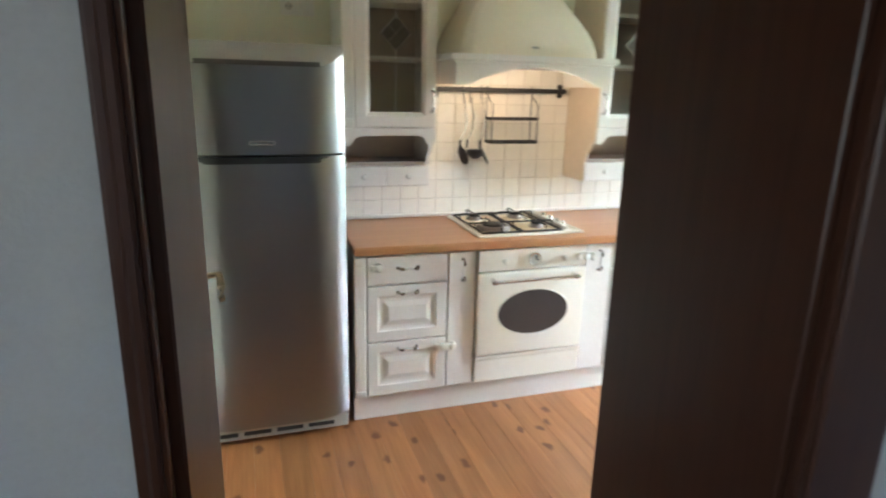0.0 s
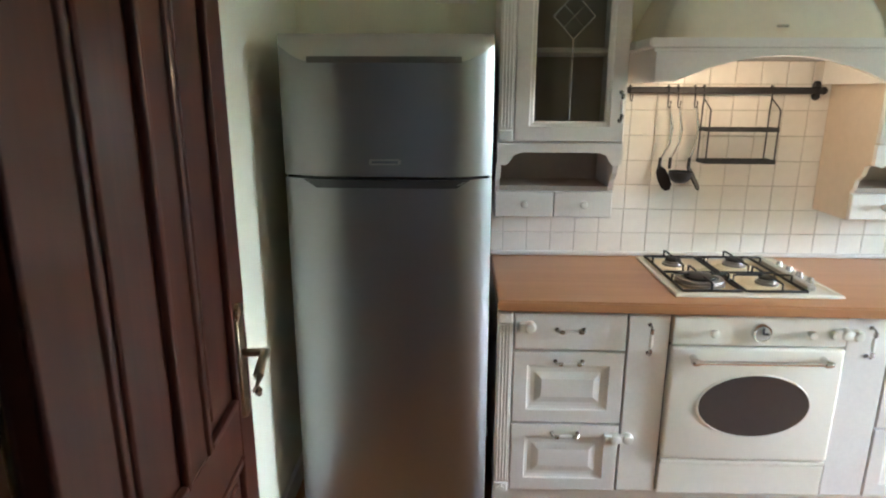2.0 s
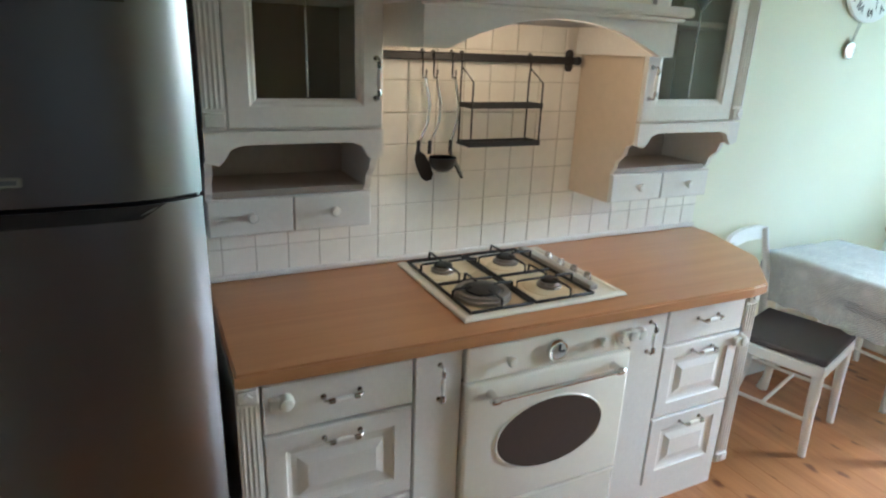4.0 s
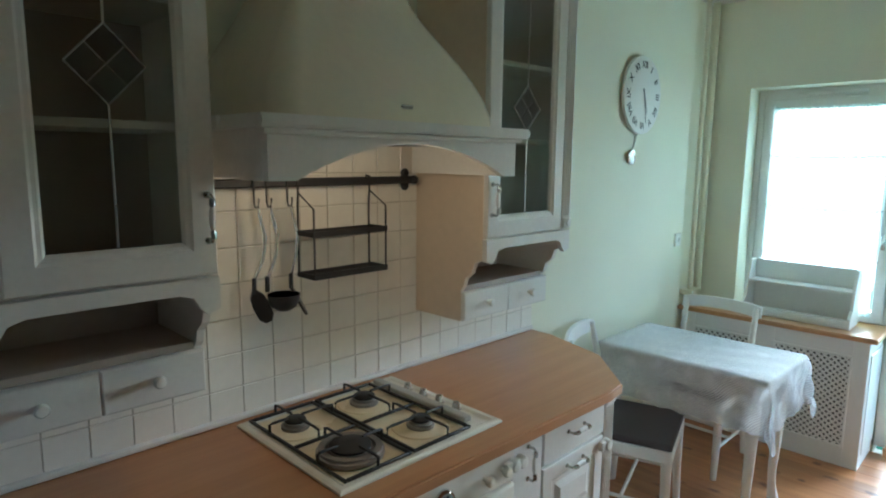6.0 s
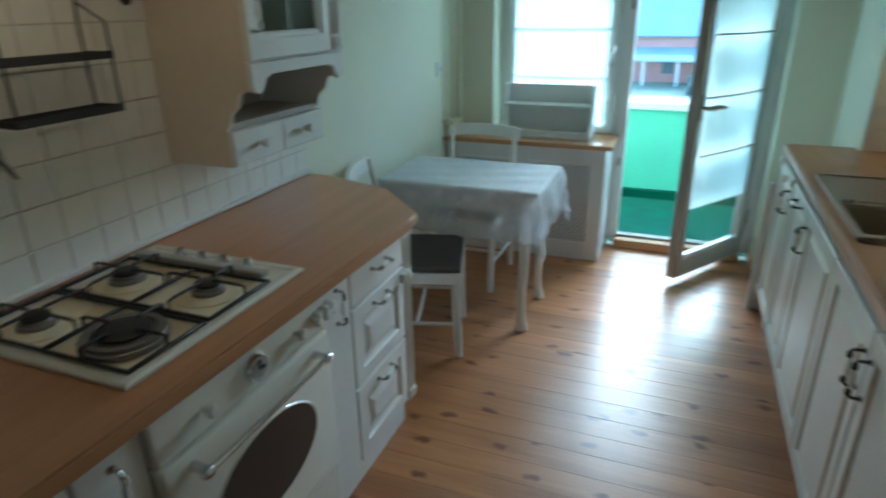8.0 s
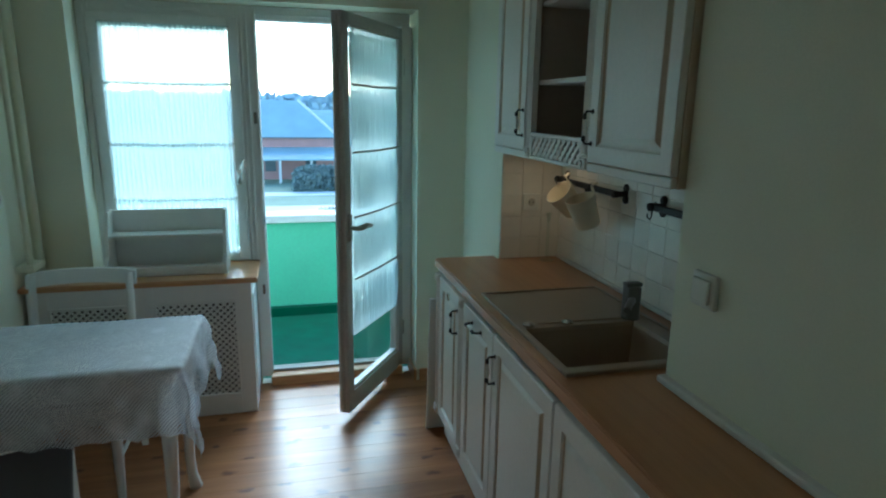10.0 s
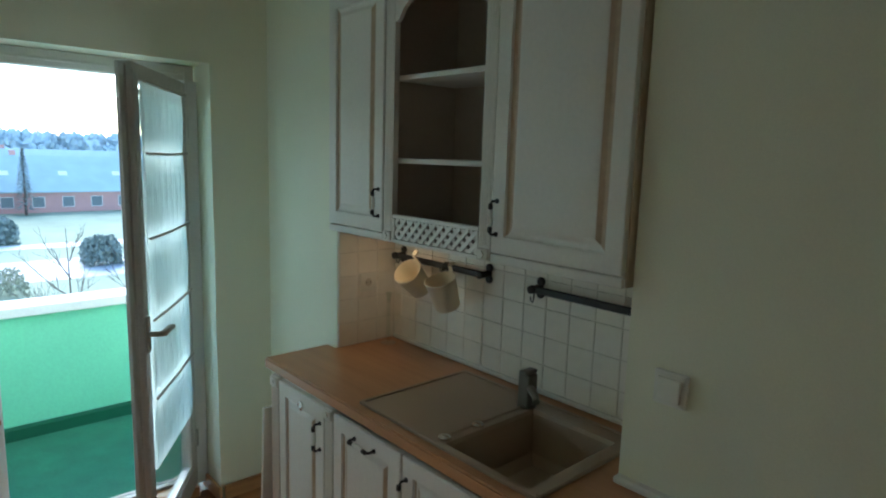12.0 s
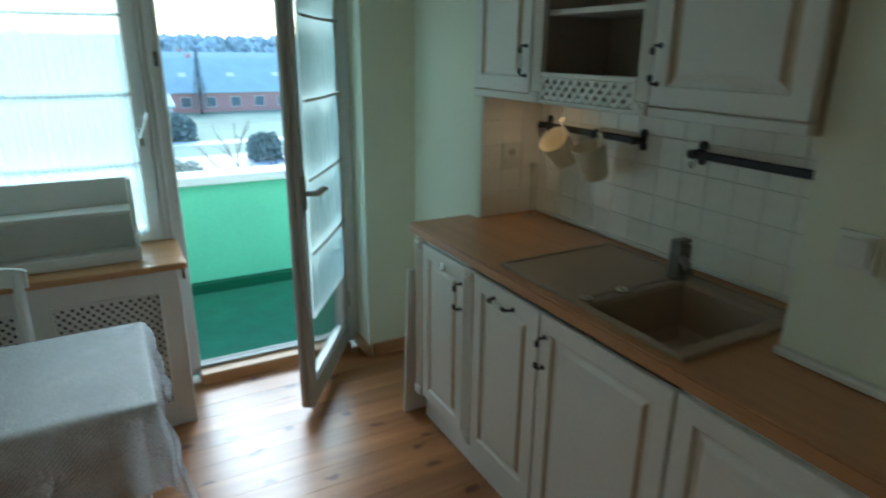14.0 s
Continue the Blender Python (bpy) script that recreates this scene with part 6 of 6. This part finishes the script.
sink_wall_cabinet(1.885, 2.345, "cream wall cabinet with panelled door above the sink", east_handle=True)


def open_cabinet():
    th = thing("open_wall_shelf", "cream open wall shelf with lattice front and dark inside", "shelf unit", pose(0, 0, 0, 0, 0, 180))
    a, b, z0, z1 = -2.892, -2.348, 1.425, 2.36
    for xx in (a, b - 0.018):
        part("side", boxes((xx, xx + 0.018, UF + 0.032, 2.545, z0, z1)), M_CABIN, th)
    part("back", boxes((a + 0.0185, b - 0.0185, 2.535, 2.545, z0, z1)), M_CABIN, th, "brown inside of the shelf")
    for z in (z0 + 0.01, z1 - 0.01):
        part("board", boxes((a + 0.0185, b - 0.0185, UF + 0.035, 2.534, z - 0.009, z + 0.009)), M_CABIN, th)
    for z in (1.722, 2.015):
        part("shelf", boxes((a + 0.0185, b - 0.0185, UF + 0.045, 2.534, z - 0.009, z + 0.009), bev=0.002), M_CAB, th, "cream shelf board")
    pilaster(th, a, a + 0.05, z0, z1, UF)
    pilaster(th, b - 0.05, b, z0, z1, UF)
    p0, p1 = a + 0.052, b - 0.052
    part("lattice_frame", boxes((p0, p1, UF + 0.004, UF + 0.02, z0, z0 + 0.014), (p0, p1, UF + 0.004, UF + 0.02, z0 + 0.09, z0 + 0.104), (p0, p0 + 0.012, UF + 0.004, UF + 0.02, z0 + 0.0145, z0 + 0.0895), (p1 - 0.012, p1, UF + 0.004, UF + 0.02, z0 + 0.0145, z0 + 0.0895), bev=0.002), M_CAB, th)
    part("lattice_panel", lattice(p0 + 0.011, p1 - 0.011, z0 + 0.0135, z0 + 0.0905, UF + 0.008, UF + 0.016, 0.04, 0.0145), M_CAB, th, "cream diamond lattice strip")
    v = [(p0, z1), (p0, 2.20), (p0 + 0.02, 2.205), (p0 + 0.035, 2.225)]
    for k in range(13):
        u = k / 12
        v.append((p0 + 0.04 + (p1 - p0 - 0.08) * u, 2.235 + 0.05 * math.sin(math.pi * u) ** 0.6))
    v += [(p1 - 0.035, 2.225), (p1 - 0.02, 2.205), (p1, 2.20), (p1, z1)]
    part("arched_valance", prism(bmesh.new(), v, 'xz', UF + 0.004, UF + 0.02), M_CAB, th)
    part("cornice", boxes((a, b, UF - 0.02, UF + 0.06, z1 + 0.001, z1 + 0.05), bev=0.012, seg=2), M_CAB, th)


open_cabinet()

puck = thing("under_shelf_light", "small round chrome lamp under the open wall shelf", "lamp")
part("housing", lathe(bmesh.new(), [(0.036, 0), (0.036, -0.009), (0.031, -0.012), (0.028, -0.008)], (3.05, -2.37, 1.4245), 'Z', 24), M_CHROME, puck, smooth=40)
part("lens", lathe(bmesh.new(), [(0.0275, -0.006), (0.026, -0.009)], (3.05, -2.37, 1.4245), 'Z', 24), M_CERAM, puck, "round frosted lens")

# rails, cups, socket, switch on the sink side
SY = -2.505
rail(2.655, 3.21, SY, 1.30, -2.5505, "black iron rail with hanging cups above the sink", facing=1)
rail(1.876, 2.425, SY, 1.29, -2.5505, "black iron rail above the sink", facing=1, ends=(False, True))


def s_hook_s(x, z, drop=0.03):
    return tagged(part("hook", tube(bmesh.new(), [(x, SY - 0.009, z + 0.01), (x, SY, z + 0.019), (x, SY + 0.011, z + 0.012), (x, SY + 0.011, z - drop), (x, SY + 0.018, z - drop - 0.012), (x, SY + 0.028, z - drop - 0.004), (x, SY + 0.028, z - drop + 0.01)], 0.0026, 6), M_IRON, smooth=60), "black iron hook hanging on the sink rail", "hook")


s_hook_s(2.40, 1.29)
s_hook_s(3.16, 1.30, 0.015)
for xx in (2.85, 2.862, 2.874):
    s_hook_s(xx, 1.30, 0.01)


def hanging_cup(x, tilt, lean):
    th = thing("hanging_cup", "cream plastic cutlery cup hanging tilted on the rail", "cup", pose(x, SY + 0.078, 1.262, tilt, lean, 0), group="cups on the rail")
    prof = [(0.046, -0.125), (0.05, -0.12), (0.062, 0.0), (0.064, 0.004), (0.061, 0.005), (0.059, 0.0), (0.047, -0.116), (0.01, -0.118)]
    part("cup_body", lathe(bmesh.new(), prof, (0, 0, 0), 'Z', 24), M_CUP, th, smooth=40)
    bm = boxes((-0.011, 0.011, -0.066, -0.062, -0.03, 0.03), bev=0.0015)
    box(bm, -0.011, 0.011, -0.09, -0.066, 0.031, 0.036, 0.0015)
    part("hanger", bm, M_CUP, th)


hanging_cup(3.02, -46, -8)
hanging_cup(2.815, -22, 0)
socket(0, 1.183, 0, 1, "cream wall socket on the tiled pillar side", pose(3.2625, -2.392, 0, 0, 0, -90))
sw = thing("light_switch", "cream wall light switch with a single rocker", "switch", pose(0, 0, 0, 0, 0, 180))
part("plate", boxes((-1.79, -1.705, 2.223, 2.237, 1.156, 1.242), bev=0.005, seg=2), M_PLASTIC, sw)
part("rocker", boxes((-1.778, -1.717, 2.212, 2.2225, 1.169, 1.229), bev=0.006, seg=2), M_PLASTIC, sw)

# ---- outside ----
M_GRASS = mat("winter_grass", (0.36, 0.42, 0.29), 0.95, bump=0.5, scale=8, vary=0.25, big=0.2)
M_ASPH = mat("wet_asphalt", (0.5, 0.52, 0.53), 0.6, vary=0.12, big=0.4)
M_ROOF = mat("blue_grey_roof", (0.40, 0.53, 0.56), 0.6, vary=0.15, big=0.5)
M_BRICK = mat("pink_brick", (0.52, 0.30, 0.28), 0.85, vary=0.15, big=0.8)
M_RENDER = mat("pale_render", (0.55, 0.56, 0.56), 0.85, vary=0.08)
M_HEDGE = mat("hedge_leaves", (0.22, 0.27, 0.25), 0.8, vary=0.4, scale=20)
M_TWIG = mat("pale_twigs", (0.34, 0.35, 0.26), 0.9, vary=0.3, scale=20)
M_BARK = mat("bare_bark", (0.12, 0.095, 0.08), 0.9, vary=0.2)
# pale blue-grey leaves carry the distance haze in their colour
M_FAR = mat("hazed_woods", (0.50, 0.60, 0.64), 0.9, vary=0.15, big=0.15)
M_HWIN = mat("house_window_glass", (0.16, 0.19, 0.21), 0.1)
GZ = -6.5
setting("ground", boxes((4.6, 900, -500, 500, GZ - 0.3, GZ)), M_GRASS, "winter grass ground around the houses", "ground")
setting("road", boxes((44, 52, -160, 160, GZ + 0.001, GZ + 0.02)), M_ASPH, "pale wet asphalt road", "road")
setting("pavement", boxes((30, 33, -160, 160, GZ + 0.001, GZ + 0.03), (58, 60.5, -160, 160, GZ + 0.001, GZ + 0.03)), M_CONC, "pale concrete path", "pavement")


def house(x, y, w, d, eaves, ridge, wall, label):
    th = thing("house", label, "house", pose(x, y, GZ, 0, 0, 0))
    part("wall", boxes((-d / 2, d / 2, -w / 2, w / 2, 0, eaves)), wall, th)
    bm = prism(bmesh.new(), [(-d / 2 - 0.5, eaves), (0, ridge), (d / 2 + 0.5, eaves), (d / 2 + 0.5, eaves - 0.15), (-d / 2 - 0.5, eaves - 0.15)], 'xz', -w / 2 - 0.4, w / 2 + 0.4)
    r = part("roof", bm, M_ROOF, th, "blue-grey pitched roof")
    part("chimney", boxes((0.4, 1.0, w * 0.2, w * 0.2 + 0.6, eaves, ridge + 0.6)), M_BRICK, r)
    for k in range(3):
        yy = (k - 1) * w * 0.28
        o = part("skylight", boxes((-0.45, 0.45, yy - 0.5, yy + 0.5, 0.0, 0.08)), M_CONC, r)
        o.matrix_basis = pose(-d / 4 - 0.2, 0, (eaves + ridge) / 2 - 0.06, 0, -math.degrees(math.atan2(ridge - eaves, d / 2 + 0.5)), 0)
    n = max(2, int(w / 3))
    for k in range(n):
        yy = -w / 2 + (k + 0.5) * w / n
        wd = part("window", boxes((-d / 2 - 0.04, -d / 2 + 0.02, yy - 0.6, yy + 0.6, eaves - 1.9, eaves - 0.7)), M_HWIN, th)
        part("window_frame", boxes((-d / 2 - 0.07, -d / 2 - 0.041, yy - 0.66, yy - 0.6, eaves - 1.96, eaves - 0.64), (-d / 2 - 0.07, -d / 2 - 0.041, yy + 0.6, yy + 0.66, eaves - 1.96, eaves - 0.64), (-d / 2 - 0.07, -d / 2 - 0.041, yy - 0.6, yy + 0.6, eaves - 0.7, eaves - 0.64), (-d / 2 - 0.07, -d / 2 - 0.041, yy - 0.6, yy + 0.6, eaves - 1.96, eaves - 1.9)), M_CONC, wd)
    return th




def hipped_house(x, y, w, d, eaves, ridge, label):
    """House with a hipped roof, white hip caps, and a pillared porch roof on its near side."""
    th = thing("house", label, "house", pose(x, y, GZ))
    part("wall", boxes((-d / 2, d / 2, -w / 2, w / 2, 0, eaves)), M_BRICK, th)
    o, run = 0.5, d * 0.42
    bm = bmesh.new()
    low = [bm.verts.new(p) for p in ((-d / 2 - o, -w / 2 - o, eaves), (d / 2 + o, -w / 2 - o, eaves), (d / 2 + o, w / 2 + o, eaves), (-d / 2 - o, w / 2 + o, eaves))]
    top = [bm.verts.new((0, -w / 2 + run, ridge)), bm.verts.new((0, w / 2 - run, ridge))]
    for f in ((low[0], low[1], top[0]), (low[1], low[2], top[1], top[0]), (low[2], low[3], top[1]), (low[3], low[0], top[0], top[1]), tuple(reversed(low))):
        bm.faces.new(f)
    bmesh.ops.recalc_face_normals(bm, faces=bm.faces)
    r = part("roof", bm, M_ROOF, th, "blue-grey hipped roof")
    for sy in (-1, 1):
        part("hip_cap", tube(bmesh.new(), [(-d / 2 - o, sy * (w / 2 + o), eaves + 0.05), (0, sy * (w / 2 - run), ridge + 0.05)], 0.16, 6), M_CONC, r, "white hip cap")
    part("gutter", boxes((-d / 2 - o - 0.12, -d / 2 - o, -w / 2 - o, w / 2 + o, eaves - 0.12, eaves + 0.02)), M_HWIN, r)
    p = prism(bmesh.new(), [(-d / 2 - 4.0, 2.6), (-d / 2 - 0.02, 3.6), (-d / 2 - 0.02, 3.4), (-d / 2 - 4.0, 2.42)], 'xz', -w / 2 - 1.0, w * 0.2)
    part("porch_roof", p, M_ROOF, th)
    for k in range(4):
        yy = -w / 2 - 0.6 + k * w * 0.22
        part("porch_post", boxes((-d / 2 - 3.8, -d / 2 - 3.6, yy - 0.12, yy + 0.12, 0, 2.5)), M_CONC, th)
    for k in range(3):
        yy = -w / 2 + (k + 0.6) * w / 3.4
        part("window", boxes((-d / 2 - 0.04, -d / 2 + 0.02, yy - 0.6, yy + 0.6, 0.9, 2.1)), M_HWIN, th)
    return th


hipped_house(76, 1.2, 15, 9, 4.7, 8.7, "pink brick house with hipped blue-grey roof and porch")
house(94, -17, 22, 11, 2.6, 6.8, M_BRICK, "low pink brick house with blue-grey roof")
house(96, -43, 24, 11, 2.6, 6.6, M_BRICK, "long brick house with blue-grey roof")
house(98, 12, 20, 9, 2.6, 5.4, M_RENDER, "pale rendered house with blue-grey roof")
house(126, -22, 34, 12, 3.6, 7.4, M_RENDER, "far pale house with wide blue-grey roof")
house(130, -64, 34, 12, 3.6, 7.2, M_BRICK, "far brick house with wide blue-grey roof")
house(124, 18, 30, 12, 3.6, 7.6, M_RENDER, "far pale house under the trees")


def leafy(name, label, category, x0, x1, y0, y1, z0, z1, n, size, material, seed):
    """Loose mass of small leaf clumps with an uneven outline."""
    rnd = random.Random(seed)
    bm = bmesh.new()
    for k in range(n):
        u, v = rnd.random(), rnd.random()
        x, y = x0 + (x1 - x0) * u, y0 + (y1 - y0) * v
        top = z1 - (z1 - z0) * 0.45 * rnd.random() ** 2
        top -= (z1 - z0) * 0.35 * (abs(2 * u - 1) ** 3 + abs(2 * v - 1) ** 6)
        z = z0 + (top - z0) * rnd.random() ** 0.6
        s = size * (0.6 + 0.8 * rnd.random())
        m = Matrix.Translation((x, y, z)) @ Euler((rnd.random() * 6, rnd.random() * 6, rnd.random() * 6)).to_matrix().to_4x4()
        vs = [bm.verts.new(m @ Vector(p)) for p in ((-s, 0, 0), (0, -s * 0.6, s * 0.2), (s, 0, 0), (0, s * 0.6, s * 0.2))]
        bm.faces.new(vs)
    return tagged(part(name, bm, material), label, category, kind="stuff")


leafy("hedge", "dark clipped hedge beside the road", "hedge", 61, 64, -8.2, -1.5, GZ, GZ + 2.5, 3600, 0.22, M_HEDGE, 1)
leafy("hedge", "dark clipped hedge along the path", "hedge", 64, 67, -40, -27, GZ, GZ + 2.0, 3000, 0.24, M_HEDGE, 2)
leafy("shrub", "low pale twiggy shrub by the road", "shrub", 40, 43, -6.0, -2.8, GZ, GZ + 1.6, 1300, 0.10, M_TWIG, 3)
leafy("shrub", "dark pointed shrub near the path", "shrub", 47.5, 49.5, -12.6, -10.2, GZ, GZ + 2.1, 1800, 0.15, M_HEDGE, 4)
leafy("far_trees", "far woods on the horizon, hazed blue-grey in colour", "trees", 175, 200, -150, 90, GZ, GZ + 11.5, 34000, 1.2, M_FAR, 5)


def conifer(x, y, h, seed):
    rnd = random.Random(seed)
    th = thing("conifer_tree", "dark sparse conifer between the houses", "tree", pose(x, y, GZ))
    part("trunk", tube(bmesh.new(), [(0, 0, 0), (0.05, 0, h * 0.5), (0, 0, h)], [0.16, 0.09, 0.02], 8), M_BARK, th)
    bm = bmesh.new()
    for k in range(900):
        f = rnd.random()
        z = h * (0.12 + 0.88 * f)
        r = h * 0.2 * (1 - f) * (0.3 + 0.7 * rnd.random()) + 0.05
        a = rnd.random() * 6.283
        s = 0.16 + 0.12 * rnd.random()
        c = Vector((r * math.cos(a), r * math.sin(a), z - r * 0.3))
        d = Vector((math.cos(a), math.sin(a), -0.35))
        n = Vector((-math.sin(a), math.cos(a), 0))
        bm.faces.new([bm.verts.new(c - d * s), bm.verts.new(c + n * s * 0.4), bm.verts.new(c + d * s), bm.verts.new(c - n * s * 0.4)])
    part("crown", bm, M_HEDGE, th)


conifer(86, -12.2, 7.8, 11)
conifer(110, 2, 9.0, 12)


def bare_tree(x, y, h, seed):
    rnd = random.Random(seed)
    th = thing("bare_tree", "thin leafless young tree in front of the balcony", "tree", pose(x, y, GZ))
    part("trunk", tube(bmesh.new(), [(0, 0, 0), (0.06, 0.03, h * 0.35), (-0.03, 0.08, h * 0.7), (0.05, 0.1, h)], [0.06, 0.045, 0.025, 0.006], 7), M_BARK, th, smooth=60)
    bm = bmesh.new()

    def limb(p, d, ln, r, lv):
        q = p + d * ln * 0.5 + Vector((rnd.uniform(-1, 1), rnd.uniform(-1, 1), rnd.uniform(0, 1))) * ln * 0.08
        e = q + (d + Vector((0, 0, 0.25))).normalized() * ln * 0.5
        tube(bm, [p, q, e], [r, r * 0.7, r * 0.3], 5)
        if lv:
            for k in range(4):
                s = rnd.choice((p.lerp(q, 0.7), q, q.lerp(e, 0.5), e))
                dd = (d + Vector((rnd.uniform(-1, 1), rnd.uniform(-1, 1), rnd.uniform(-0.1, 0.9)))).normalized()
                limb(s, dd, ln * 0.55, r * 0.5, lv - 1)
    for k in range(9):
        f = 0.3 + 0.65 * k / 9
        a = rnd.random() * 6.283
        limb(Vector((0.03, 0.05, h * f)), Vector((math.cos(a) * 0.7, math.sin(a) * 0.7, 0.7)).normalized(), h * 0.36 * (1.15 - f), 0.02, 2)
    part("crown", bm, M_BARK, th, smooth=60)


bare_tree(17.5, -3.9, 6.3, 21)
bare_tree(20.5, -6.6, 6.0, 22)

# ---- tiles and planks ----
def tile_mesh(w, h, t=0.006):
    bm = boxes((-w / 2, w / 2, -t, 0, -h / 2, h / 2), bev=0.0016)
    me = bpy.data.meshes.new("tile")
    bm.to_mesh(me)
    bm.free()
    me.materials.append(M_TILE)
    return me


def tile_wall(name, label, m, width, z0, rows, first, pitch=0.1, pitch_z=0.1, grout=None, joint=0.0028):
    """Square tiles on a wall facing local -y, each a piece of its own over a grout bed."""
    base = setting(name, boxes((0, width, -0.0035, -0.0005, z0, z0 + rows * pitch_z)), grout or M_GROUT, label, "tiles")
    base.matrix_world = m
    full = {}
    x = first - pitch
    cols = []
    while x < width - 0.012:
        a, b = max(0, x), min(width, x + pitch)
        if b - a > 0.012:
            cols.append((a, b))
        x += pitch
    for r in range(rows):
        for a, b in cols:
            w = round(b - a - joint, 4)
            if w not in full:
                full[w] = tile_mesh(w, pitch_z - joint)
            ob = new("tile", full[w])
            ob.parent = base
            ob.location = ((a + b) / 2, -0.0036, z0 + (r + 0.5) * pitch_z)
    return base


tile_wall("backsplash", "white glazed square tiles behind the hob", pose(0, 0, 0), 2.09, 0.905, 9, 0.052, 0.103, 0.104)
tile_wall("backsplash_sink", "white glazed square tiles behind the sink", pose(3.272, YS2, 0, 0, 0, 180), 1.397, 0.905, 6, 0.06, 0.103, 0.104, M_GROUTW, 0.0018)
tile_wall("backsplash_side", "white glazed square tiles on the pillar's side", pose(3.272, -2.247, 0, 0, 0, -90), 0.30, 0.905, 5, 0.1, 0.103, 0.104, M_GROUTW, 0.0018)

pw = 0.116
plank = boxes((-pw / 2 + 0.0003, pw / 2 - 0.0003, -1.36, 1.36, -0.021, 0.0), bev=0.0007)
plank_me = bpy.data.meshes.new("plank")
plank.to_mesh(plank_me)
plank.free()
plank_me.materials.append(M_PLANK)
k, x = 0, XW - 0.02
while x < 4.02:
    ob = new("plank", plank_me)
    ob.parent = floor_ob
    ob.location = (x + pw / 2, -1.30, 0)
    x += pw
    k += 1
